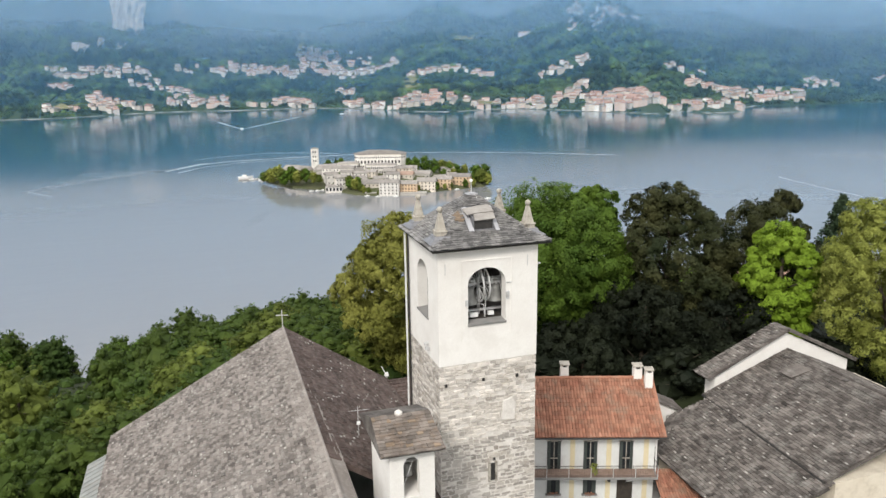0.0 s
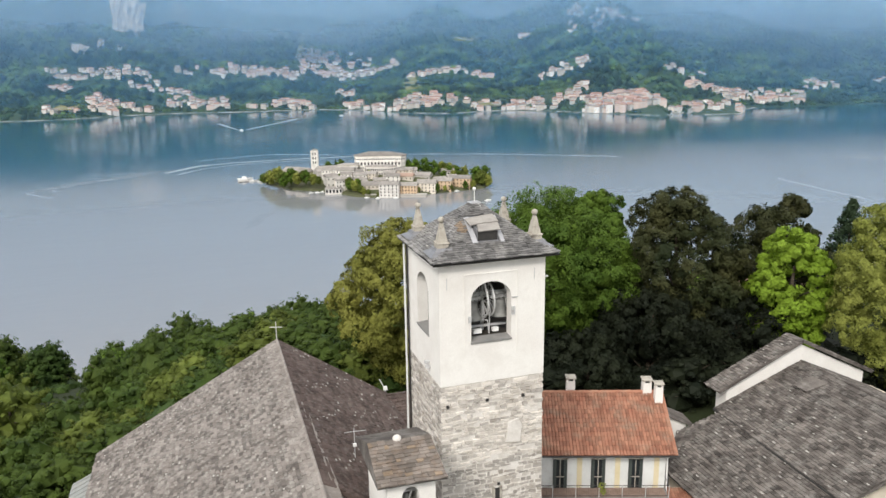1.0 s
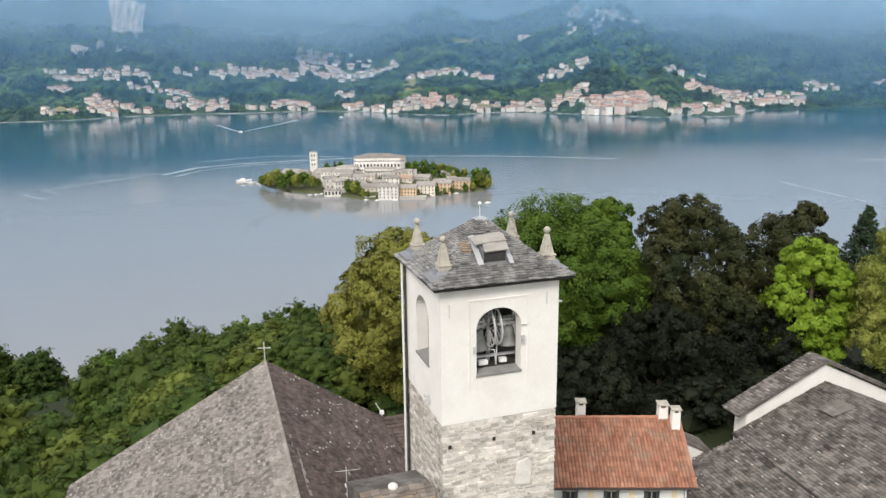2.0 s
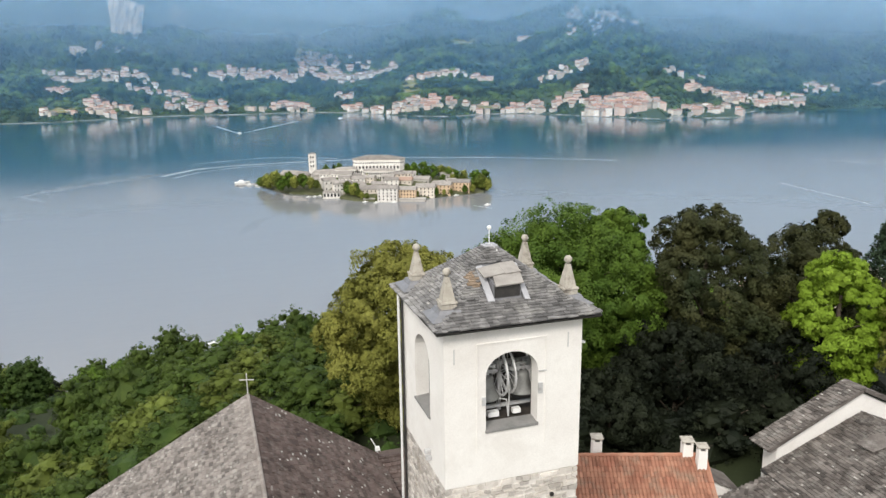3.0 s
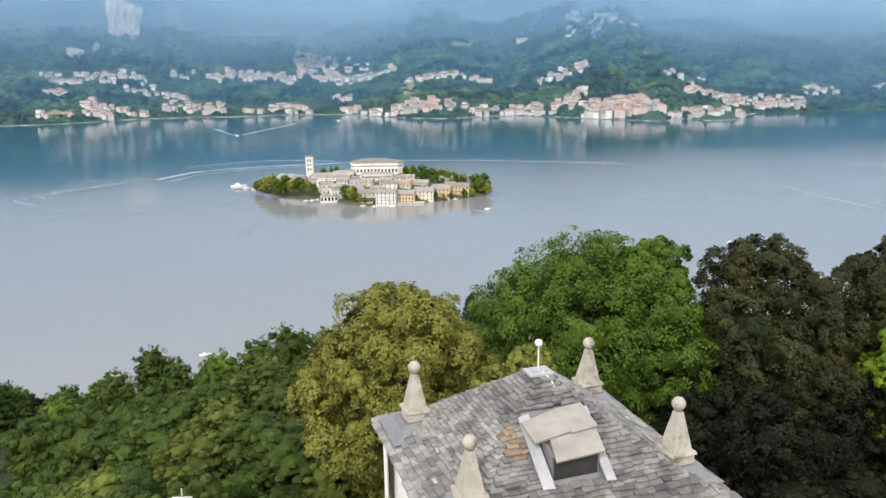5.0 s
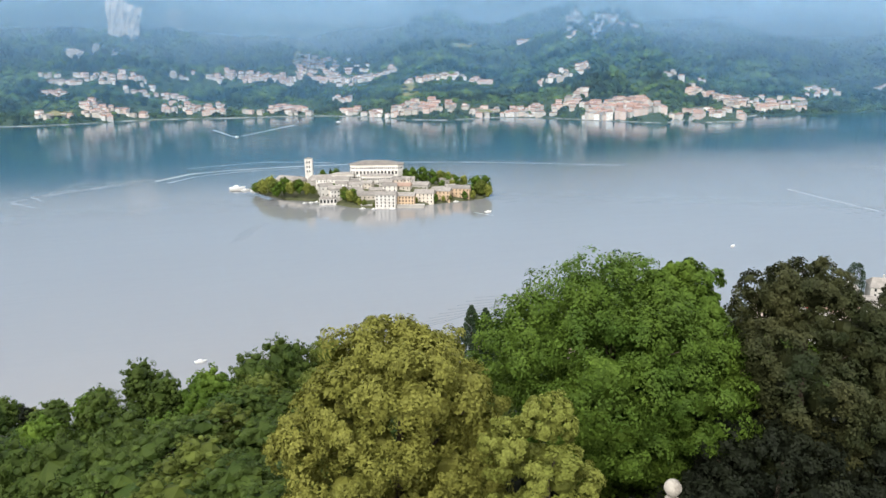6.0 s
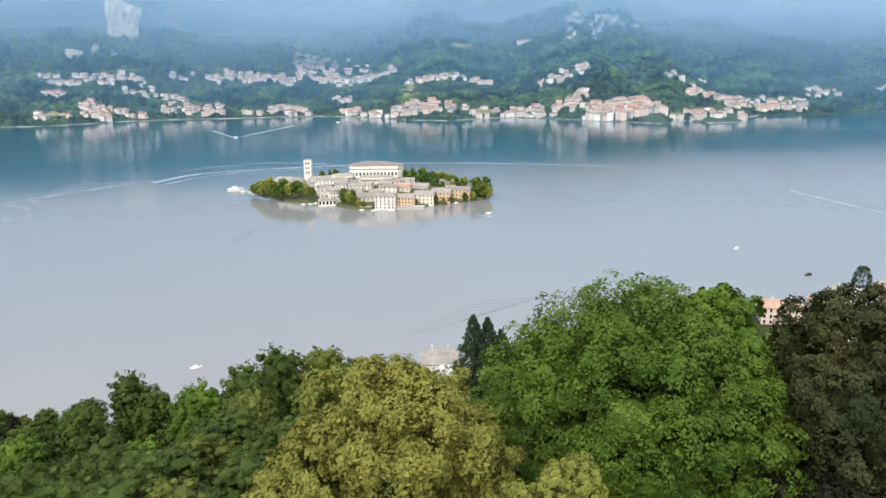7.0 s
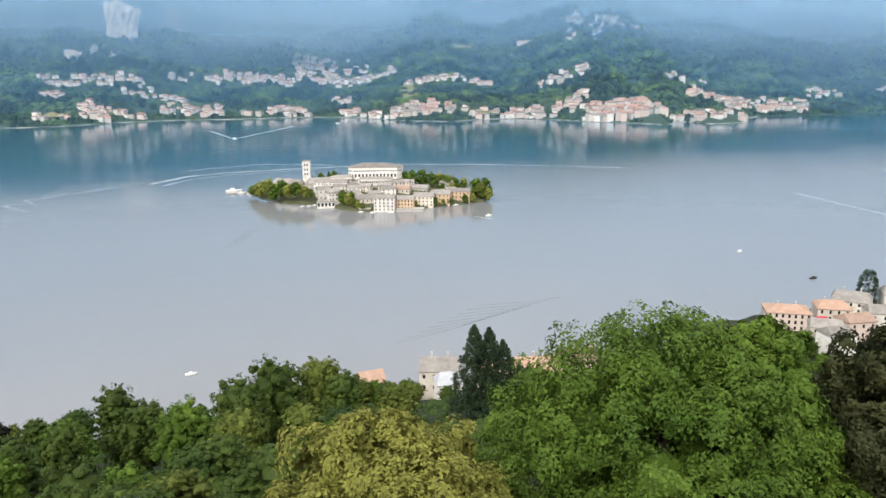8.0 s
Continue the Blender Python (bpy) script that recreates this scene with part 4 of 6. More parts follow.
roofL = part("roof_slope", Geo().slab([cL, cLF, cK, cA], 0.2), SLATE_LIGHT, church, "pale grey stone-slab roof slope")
roofR = part("roof_slope", Geo().slab([cRF, cR, cA, cM], 0.2), SLATE_BROWN, church, "brown stone roof slope, darkened in colour as the side away from the sun")
part("gable_coping", Geo().slab([(-8.6, -7.6, 12.36), (-7.75, -7.6, 11.75), (-7.75, -2.6, 11.95), (-8.6, -2.6, 12.4)], 0.25).slab([(-8.6, -2.6, 12.42), (-7.75, -2.6, 11.95), (-8.1, 6.0, 12.16), (-8.6, 6.0, 12.44)], 0.2), SLATE_LIGHT, church, "pale stone coping beside the gable")
part("front_gable", Geo().loft([[(-20.1, -7.3, 5.6), (-1.6, -3.9, 5.6), (-1.6, -3.9, 7.2), (-8.6, -7.3, 12.1)], [(-20.1, -7.0, 5.6), (-1.6, -3.5, 5.6), (-1.6, -3.5, 7.2), (-8.6, -6.9, 12.1)]]), HOUSE_WALL, church)
crng = np.random.default_rng(31)
CH_L = roof_poses(crng, cL, cLF, cK, cA, 0.21, 0.32, 0.055)
CH_R = roof_poses(crng, cRF, cR, cA, cM, 0.24, 0.42, 0.045)
rid = [cA.lerp(cK, k / 16) + Vector((0, 0, 0.04 + 0.02 * (k % 2))) for k in range(17)]
part("ridge_cap", Geo().tube(rid, 0.1, 6), SLATE_LIGHT, church, "pale mortar ridge")
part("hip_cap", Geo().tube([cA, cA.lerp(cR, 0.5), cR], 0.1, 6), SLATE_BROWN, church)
part("verge_cap", Geo().tube([cA, cA.lerp(cL, 0.5), cL], 0.1, 6), SLATE_LIGHT, church)
cross = thing("iron_cross", "thin wrought-iron cross on the roof top", "cross", pose(-8.6, 16, 12.4, 0, 0, -17))
part("upright", Geo().tube([(0, 0, -0.1), (0, 0, 1.35)], 0.035, 6), IRON, cross)
part("arm", Geo().tube([(-0.42, 0, 0.95), (0.42, 0, 0.95)], 0.03, 6), IRON, cross)
# flood lamp and antenna on the roof
lamp = thing("flood_lamp", "white flood lamp on a bracket at the roof edge", "lamp", pose(-1.2, 15.6, 7.5))
part("housing", Geo().box((0, 0, 0.38), (0.3, 0.22, 0.24), taper=0.8), WHITE_METAL, lamp)
part("bracket", Geo().tube([(0, 0, -0.2), (0, 0, 0.4)], 0.05, 6), IRON, lamp)
part("arm", Geo().tube([(0, 0, 0.3), (-0.2, 0.15, 0.7), (-0.35, 0.25, 1.0)], 0.025, 6), WHITE_METAL, lamp)
ant = thing("antenna", "thin metal antenna on the roof slope", "antenna", pose(-6.2, 1.2, 10.7))
part("mast", Geo().tube([(0, 0, -0.3), (0, 0, 1.9)], 0.018, 6), IRON, ant)
part("boom", Geo().tube([(-0.5, 0.1, 1.65), (0.6, -0.2, 1.75)], 0.014, 6), IRON, ant)
part("junction_box", Geo().box((0, -0.05, 0.95), (0.18, 0.14, 0.14)), WHITE_METAL, ant, "white junction box")
# low annex roof between the church and the tower
annex = thing("annex", "low building with a dark stone roof behind the tower", "building")
part("wall", Geo().box((2.4, 14.5, 2.4), (7.6, 6.0, 8.0)), HOUSE_WALL, annex)
AN = roof_poses(crng, (-1.4, 10.6, 6.2), (6.4, 10.6, 6.2), (6.4, 14.6, 7.7), (-1.4, 14.6, 7.7), 0.3, 0.5, 0.05)
part("roof", Geo().loft([[(-1.4, 10.6, 6.1), (6.4, 10.6, 6.1), (6.4, 18.4, 6.1), (-1.4, 18.4, 6.1)], [(-1.4, 14.5, 7.7), (6.4, 14.5, 7.7), (6.4, 14.7, 7.7), (-1.4, 14.7, 7.7)]]), SLATE_BROWN, annex)
ridge = Geo()
for k in range(20):
    ridge.box((-1.2 + 0.4 * k, 14.6, 7.76), (0.38, 0.24, 0.12), taper=0.85)
part("ridge_tiles", ridge, SLATE_BROWN, annex, "row of weathered ridge tiles")

side = thing("side_shed", "low shed with a pale weathered sheet roof beside the church", "shed")
part("wall", Geo().loft([[(-22.2, 9.2, -12), (-20.5, 9.2, -12), (-20.5, 15.9, -12), (-22.2, 15.9, -12)], [(-22.2, 9.2, 4.1), (-20.5, 9.2, 4.9), (-20.5, 15.9, 4.9), (-22.2, 15.9, 4.1)]]), HOUSE_WALL, side)
SHEET = material("weathered_zinc_sheet", (0.21, 0.22, 0.21), (0.30, 0.31, 0.295), 0.6, 1.5, 12, 0.2, stain=(0.24, 0.22, 0.19), stain_scale=1.2, stain_amount=0.5)
part("roof", Geo().slab([(-22.4, 9.0, 4.1), (-20.45, 9.0, 5.0), (-20.45, 16.1, 5.0), (-22.4, 16.1, 4.1)], 0.08), SHEET, side, "pale zinc sheet roof")
for k in range(12):
    y = 9.2 + 0.6 * k
    part("seam", Geo().tube([(-22.4, y, 4.13), (-20.45, y, 5.03)], 0.03, 5), SHEET, side)

# ---- small bell turret ----
turret = thing("bell_turret", "small white bell turret with a stone-slab roof", "turret")
X0, X1, Y0, Y1 = -6.45, -4.4, -7.1, -3.4
Z0, SPRING, CROWN, TOPZ, WT = 11.9, 13.45, 13.85, 14.25, 0.4
part("turret_wall", arch_side((X0, Y0, 0), (X1, Y0, 0), (0, 1, 0), 0.98, 0.36), PLASTER, turret)
part("turret_wall", Geo().box((X0 + WT / 2, (Y0 + WT + Y1) / 2, 13.07), (WT, Y1 - Y0 - WT, 2.36)), PLASTER, turret)
part("turret_wall", Geo().box((X1 - WT / 2, (Y0 + WT + Y1) / 2, 13.07), (WT, Y1 - Y0 - WT, 2.36)), PLASTER, turret)
part("turret_wall", Geo().box((-5.425, Y1 - 0.1, 13.07), (1.25, 0.2, 2.36)), PLASTER, turret)
part("turret_base", Geo().box((-5.425, (Y0 + Y1) / 2, 5.4), (2.05, Y1 - Y0, 13.0)), PLASTER, turret)
TE, TR_ = 14.25, 15.0
part("roof", Geo().loft([[(-6.9, -7.4, TE - 0.1), (-4.0, -7.5, TE - 0.1), (-4.0, -2.9, TE - 0.1), (-6.9, -2.9, TE - 0.1)], [(-6.9, -7.4, TE), (-4.0, -7.5, TE), (-4.0, -2.9, TE), (-6.9, -2.9, TE)],
                         [(-6.8, -5.15, TR_), (-4.05, -5.25, TR_), (-4.05, -5.05, TR_), (-6.8, -4.95, TR_)]]), GREY_ROOF, turret, "grey-brown stone-slab roof")
TU = roof_poses(crng, (-6.9, -7.4, TE), (-4.0, -7.5, TE), (-4.05, -5.25, TR_), (-6.8, -5.15, TR_), 0.2, 0.3, 0.045)
part("finial", Geo().lathe([(0.2, -0.1), (0.19, 0.06), (0.1, 0.14), (0.02, 0.17)], (-5.5, -5.15, 15.05), 10), MORTAR, turret, "pale rounded stone knob", smooth=True)
tb = thing("small_bell", "small dark bell in a grey iron frame", "bell", pose(-5.5, -6.4, 13.2))
part("bell_body", Geo().lathe([(0.1, -0.5), (0.3, -0.52), (0.27, -0.42), (0.2, -0.2), (0.15, 0.0), (0.02, 0.03)], n=18), BRONZE, tb, smooth=True)
part("yoke", Geo().box((0, 0, 0.1), (0.9, 0.1, 0.1)).box((0, 0, 0.28), (0.6, 0.08, 0.07)), IRON, tb)
part("brace", Geo().tube([(-0.28, -0.25, -1.1), (0.2, -0.25, 0.2)], 0.03, 6).tube([(-0.3, -0.25, -1.1), (-0.25, -0.25, 0.4)], 0.03, 6), IRON, tb)
# stone parapet beside the turret
par = thing("parapet", "low rubble stone wall beside the bell turret", "wall")
part("coping", Geo().slab([(-8.9, -6.1, 10.75), (-6.9, -6.1, 10.95), (-6.9, -5.2, 10.95), (-8.9, -5.2, 10.75)], 0.18), GREY_ROOF, par)
part("wall_body", Geo().box((-7.9, -5.65, 5), (1.9, 0.7, 11.3)), STONE, par)

# ---- house with red tiled roof ----
U, V, O = Vector((0.944, -0.329, 0)), Vector((0.329, 0.944, 0)), Vector((15.7, 4.0, 0))
HM = Matrix.Translation(O) @ Matrix((U, V, Vector((0, 0, 1)))).transposed().to_4x4()
house = thing("house", "two-storey house, pale walls, red barrel-tile roof and balcony", "house", HM)
part("wall", Geo().box((-5.9, 4.4, 2.2), (10.6, 7.4, 6.6)), HOUSE_WALL, house, "pale grey-blue plaster wall")
part("gable_wall", Geo().loft([[(-0.9, 0.7, 5.4), (-0.9, 8.1, 5.4), (-0.9, 4.4, 7.6)], [(-0.6, 0.7, 5.4), (-0.6, 8.1, 5.4), (-0.6, 4.4, 7.6)]]), HOUSE_WALL, house)
RE, RZ, RV = 5.44, 7.92, 4.35
hroof = part("roof", Geo().loft([[(-11.6, 0.1, RE - 0.12), (0, 0.1, RE - 0.12), (0, 8.6, RE - 0.12), (-11.6, 8.6, RE - 0.12)], [(-11.6, 0.0, RE), (0, 0.0, RE), (0, 8.7, RE), (-11.6, 8.7, RE)], [(-11.6, RV - 0.05, RZ), (0, RV - 0.05, RZ), (0, RV + 0.05, RZ), (-11.6, RV + 0.05, RZ)]]), TILE, house, "red terracotta tile roof")
slope = math.atan2(RZ - RE, RV)
run = math.hypot(RZ - RE, RV)
TL = []
trng = np.random.default_rng(41)
rowsn, cols = 14, 52
for r in range(rowsn - 1, -1, -1):
    for c in range(cols):
        s = (r + 0.5) * run / rowsn
        x = -0.1 - (c + 0.5) * 0.218
        TL.append(Matrix.Translation((x, s * math.cos(slope), RE + s * math.sin(slope) + 0.03 + 0.01 * trng.normal())) @ Matrix.Rotation(slope - 0.05, 4, "X") @ Matrix.Rotation(0.02 * trng.normal(), 4, "Z") @ Matrix.Diagonal((0.23, run / rowsn * 1.25, 0.2, 1)))
part("ridge_tiles", Geo().tube([(-11.6 + 0.4 * k, RV, RZ + 0.05 + 0.02 * (k % 2)) for k in range(30)], 0.13, 8), TILE, house)
part("gutter", Geo().tube([(-11.6, -0.08, RE - 0.05), (0.1, -0.08, RE - 0.05)], 0.06, 8), DARK_IRON, house)
part("downpipe", Geo().tube([(-0.55, 0.0, RE - 0.1), (-0.55, 0.55, RE - 0.5), (-0.5, 0.6, 2.4), (-1.0, 0.5, 2.0), (-2.6, 0.3, 1.9)], 0.06, 8), WHITE_METAL, house, "pale metal downpipe")
BALCONY_FLOOR = material("worn_red_paving", (0.24, 0.165, 0.13), (0.32, 0.235, 0.19), 0.85, 2.0, 20, 0.2)
bal = part("balcony", Geo().box((-5.2, 0.1, 2.55), (9.2, 1.2, 0.16)), BALCONY, house, "long grey balcony")
part("floor_tiles", Geo().box((-5.2, 0.12, 2.645), (9.0, 1.08, 0.03)), BALCONY_FLOOR, bal, "worn reddish paving")
part("rail", Geo().tube([(-9.8, -0.45, 3.5), (-0.62, -0.45, 3.5), (-0.62, 0.65, 3.5)], 0.022, 6), DARK_IRON, bal)
part("rail", Geo().tube([(-9.8, -0.45, 2.75), (-0.62, -0.45, 2.75), (-0.62, 0.65, 2.75)], 0.018, 6), DARK_IRON, bal)
bar = Geo().tube([(0, 0, 0), (0, 0, 0.82)], 0.008, 4).mesh("baluster", DARK_IRON)
for k in range(76):
    part("baluster", bar, DARK_IRON, bal).location = (-9.75 + 0.12 * k, -0.45, 2.66)
for k in range(7):
    part("post", Geo().box((-9.8 + 1.53 * k, -0.45, 3.08), (0.045, 0.045, 0.9)), IRON, bal)
for u in (-7.65, -5.1, -2.6):
    d = part("balcony_door", Geo().box((u, 0.70, 3.75), (0.95, 0.06, 2.2)), GLASS, house, "dark glazed balcony door")
    for q in (-1, 1):
        part("shutter", Geo().box((u + q * 0.36, 0.62, 3.75), (0.2, 0.07, 2.15)), SHUTTER, d, "dark green wooden shutter")
    part("frame", Geo().box((u, 0.655, 4.83), (1.05, 0.06, 0.08)).box((u, 0.655, 3.75), (0.05, 0.05, 2.1)).box((u, 0.655, 3.5), (0.6, 0.05, 0.06)), OBELISK, d, "weathered wooden frame")
for u in (-7.65, -5.1):
    w = part("window", Geo().box((u, 0.70, 1.35), (0.9, 0.06, 1.3)), GLASS, house, "dark glazed window")
    for q in (-1, 1):
        part("shutter", Geo().box((u + q * 0.31, 0.63, 1.35), (0.28, 0.07, 1.3)), SHUTTER, w, "dark green wooden shutter")
    part("sill", Geo().box((u, 0.6, 0.66), (1.1, 0.22, 0.07)), BALCONY, w)
    part("flowers", leaf_cloud(prng, [(u + 0.15 * k, 0.5, 0.75, 0.12) for k in range(-2, 3)], 12, 0.07), TILE, w, "reddish flowers in a window box")
part("door", Geo().box((-2.6, 0.70, 1.0), (1.1, 0.06, 2.1)), DARK_WOOD, house, "dark wooden entrance door")
for u in (-6.35, -3.8, -1.2):
    part("painted_pilaster", Geo().box((u, 0.69, 2.6), (0.34, 0.03, 5.2)), OCHRE, house, "painted ochre pilaster strip")
part("hanging_plant", leaf_cloud(prng, [(-5.05, -0.6, 3.55, 0.25), (-5.0, -0.62, 3.2, 0.2)], 40, 0.09), LEAF_PALE, house, "green plant on the balcony rail")


def chimney(u, v, z0, h, w):
    c = part("chimney", Geo().box((u, v, z0 + h / 2), (w, w, h), taper=0.94), PLASTER, house, "white plastered chimney")
    part("cap", Geo().slab([(u - w * 0.6, v - w * 0.6, z0 + h + 0.27), (u + w * 0.6, v - w * 0.6, z0 + h + 0.27), (u + w * 0.6, v + w * 0.6, z0 + h + 0.3), (u - w * 0.6, v + w * 0.6, z0 + h + 0.3)], 0.07), OBELISK, c)
    part("flue", Geo().box((u, v, z0 + h + 0.1), (w * 0.6, w * 0.6, 0.2)), DARK_IRON, c, "dark flue opening")
    for q in (-1, 1):
        for s in (-1, 1):
            part("pier", Geo().box((u + q * w * 0.36, v + s * w * 0.36, z0 + h + 0.1), (w * 0.2, w * 0.2, 0.2)), PLASTER, c)


chimney(-6.45, 4.9, 7.4, 1.25, 0.6)
chimney(-1.15, 4.5, 7.4, 1.25, 0.62)
chimney(-0.5, 3.75, 7.0, 1.65, 0.55)
part("wall_lantern", Geo().lathe([(0.03, -0.2), (0.12, -0.1), (0.12, 0.1), (0.03, 0.2)], (-3.75, 0.52, 1.9), 8), DARK_IRON, house)
leanto = thing("lean_to", "low lean-to with a red tiled roof beside the house", "shed", HM)
part("wall", Geo().box((1.2, -1.3, 0.4), (2.6, 3.6, 1.9)), CREAM, leanto)
part("roof", Geo().slab([(-0.6, -3.6, 1.2), (3.4, -3.6, 1.2), (2.6, 0.9, 2.4), (-0.6, 0.9, 2.4)], 0.12), TILE, leanto)
LT = []
for r in range(10, -1, -1):
    for c in range(17):
        f = (r + 0.5) / 11
        LT.append(Matrix.Translation((-0.45 + 0.22 * c * (1 - 0.18 * f), -3.6 + 4.5 * f, 1.25 + 1.2 * f)) @ Matrix.Rotation(math.atan2(1.2, 4.5) - 0.04, 4, "X") @ Matrix.Diagonal((0.23, 0.52, 0.2, 1)))

# ---- chapel with grey slab roofs ----
chapel = thing("chapel", "stone-roofed chapel with a raised white gable", "chapel")
part("wall", Geo().box((30.6, 3.2, 0.6), (15.0, 13.0, 8.0)), CREAM, chapel, "cream plastered wall")
part("aisle_wall", Geo().box((20.2, 2.4, 0.0), (5.6, 9.6, 4.6)), CREAM, chapel, "cream plastered wall")
part("gable_wall", Geo().loft([[(x, 11.2, z) for x, z in ((24.2, 3), (37.6, 3), (37.6, 5.75), (30.76, 9.05), (24.2, 6.1))], [(x, 10.05, z) for x, z in ((24.2, 3), (37.6, 3), (37.6, 5.75), (30.76, 9.05), (24.2, 6.1))]]), PLASTER, chapel, "white plastered gable wall")
cv = [Vector(p) for p in ((23.3, 11.5, 6.25), (23.3, 9.75, 6.25), (30.8, 9.75, 9.4), (30.8, 11.5, 9.4), (38.3, 9.75, 5.75), (38.3, 11.5, 5.75))]
part("choir_roof", Geo().slab([cv[0], cv[1], cv[2], cv[3]], 0.18).slab([cv[3], cv[2], cv[4], cv[5]], 0.18), GREY_ROOF, chapel)
nv = [Vector(p) for p in ((23.2, 10.0, 4.85), (22.3, -3.3, 4.85), (31.0, -3.3, 7.6), (31.0, 10.0, 7.6), (38.4, -3.3, 4.3), (38.4, 10.0, 4.3))]
part("nave_roof", Geo().slab([nv[0], nv[1], nv[2], nv[3]], 0.18).slab([nv[3], nv[2], nv[4], nv[5]], 0.18), GREY_ROOF, chapel, "large grey stone-slab roof")
av = [Vector(p) for p in ((16.6, 6.6, 2.7), (16.2, -3.6, 2.7), (22.3, -3.6, 4.6), (23.2, 9.4, 4.75), (20.2, 10.2, 3.3))]
part("aisle_roof", Geo().slab([av[0], av[1], av[2], av[3]], 0.18).slab([av[4], av[0], av[3]], 0.18), GREY_ROOF, chapel, "lower grey stone-slab roof")
part("gutter", Geo().tube([nv[0] + Vector((-0.1, 0, -0.08)), nv[1] + Vector((-0.1, 0, -0.08))], 0.1, 8), DARK_IRON, chapel, "dark metal gutter")
part("ridge_cap", Geo().tube([nv[2].lerp(nv[3], k / 20) + Vector((0, 0, 0.03 * (k % 2))) for k in range(21)], 0.11, 6), GREY_ROOF, chapel)
part("roof_hatch", Geo().slab([(28.2, 6.4, 7.0), (30.0, 6.2, 7.45), (29.8, 7.6, 7.5), (28.0, 7.5, 7.1)], 0.08), GREY_ROOF, chapel, "raised stone roof hatch")
CN = roof_poses(crng, nv[0], nv[1], nv[2], nv[3], 0.27, 0.5, 0.05) + roof_poses(crng, nv[4], nv[5], nv[3], nv[2], 0.27, 0.5, 0.05)
CA = roof_poses(crng, av[0], av[1], av[2], av[3], 0.26, 0.42, 0.05, lift=0.06) + roof_poses(crng, av[4], av[0], av[3], av[3], 0.26, 0.42, 0.05)
CC = roof_poses(crng, cv[0], cv[1], cv[2], cv[3], 0.26, 0.4, 0.05) + roof_poses(crng, cv[4], cv[5], cv[3], cv[2], 0.26, 0.4, 0.05)
porch = thing("outhouse", "small white outhouse with a stone roof", "building", pose(1.7, 0.9, 0.55))
part("wall", Geo().loft([[(17.6, 10.2, -1.2), (19.4, 9.6, -1.2), (19.8, 11.0, -1.2), (18.0, 11.5, -1.2)], [(17.6, 10.2, 3.9), (19.4, 9.6, 3.0), (19.8, 11.0, 3.0), (18.0, 11.5, 3.9)]]), PLASTER, porch)
part("roof", Geo().slab([(17.3, 10.0, 4.2), (19.9, 9.2, 3.0), (20.2, 11.3, 3.1), (17.6, 12.0, 4.3)], 0.12), GREY_ROOF, porch)
yard = tagged(part("pavement", Geo().box((12, 2, -0.1), (34, 26, 0.44)), BALCONY), "grey paved yard between the buildings", "pavement", kind="structure")


# ---- buildings seen from afar ----
WALLS = [material("far_white_wall", (0.62, 0.595, 0.555), (0.76, 0.735, 0.69), 0.9, 0.15, 2, 0.1, vary=0.2, island=0.18, stain=(0.36, 0.33, 0.3), stain_scale=0.2, stain_amount=0.5), material("far_cream_wall", (0.54, 0.49, 0.42), (0.68, 0.62, 0.54), 0.9, 0.15, 2, 0.1, vary=0.2, island=0.18, stain=(0.34, 0.3, 0.25), stain_scale=0.2, stain_amount=0.5),
         material("far_pink_wall", (0.60, 0.49, 0.43), (0.66, 0.55, 0.49), 0.9, 0.2, 2, 0.1, vary=0.12, island=0.12), material("far_orange_wall", (0.60, 0.44, 0.29), (0.66, 0.50, 0.35), 0.9, 0.2, 2, 0.1, vary=0.12),
         material("far_grey_wall", (0.42, 0.40, 0.37), (0.50, 0.48, 0.44), 0.9, 0.2, 2, 0.1, vary=0.12, island=0.12)]
ROOFS = [material("far_red_roof", (0.34, 0.215, 0.165), (0.42, 0.28, 0.225), 0.9, 0.3, 2, 0.1, vary=0.15, island=0.2), material("far_brown_roof", (0.26, 0.18, 0.14), (0.33, 0.24, 0.19), 0.9, 0.3, 2, 0.1, vary=0.15, island=0.2),
         material("far_grey_roof", (0.21, 0.195, 0.18), (0.31, 0.29, 0.265), 0.9, 0.3, 2, 0.1, vary=0.2, island=0.2)]
ORANGE_ROOF = material("shore_orange_roof", (0.40, 0.255, 0.185), (0.48, 0.33, 0.25), 0.85, 0.4, 4, 0.2, stain=(0.35, 0.22, 0.16), stain_scale=0.3)


def house_geo(w, dp, h, rise, hip=0.0, over=0.4):
    """Walls and roof of a plain house standing at the origin, long side across."""
    wall = Geo().loft([[(-w / 2, -dp / 2, -6), (w / 2, -dp / 2, -6), (w / 2, dp / 2, -6), (-w / 2, dp / 2, -6)], [(-w / 2, -dp / 2, h), (w / 2, -dp / 2, h), (w / 2, dp / 2, h), (-w / 2, dp / 2, h)]])
    a, b = w / 2 + over, dp / 2 + over
    k = a - hip
    rf = Geo().loft([[(-a, -b, h - 0.15), (a, -b, h - 0.15), (a, b, h - 0.15), (-a, b, h - 0.15)], [(-a, -b, h + 0.1), (a, -b, h + 0.1), (a, b, h + 0.1), (-a, b, h + 0.1)], [(-k, -0.1, h + rise), (k, -0.1, h + rise), (k, 0.1, h + rise), (-k, 0.1, h + rise)]])
    return wall, rf


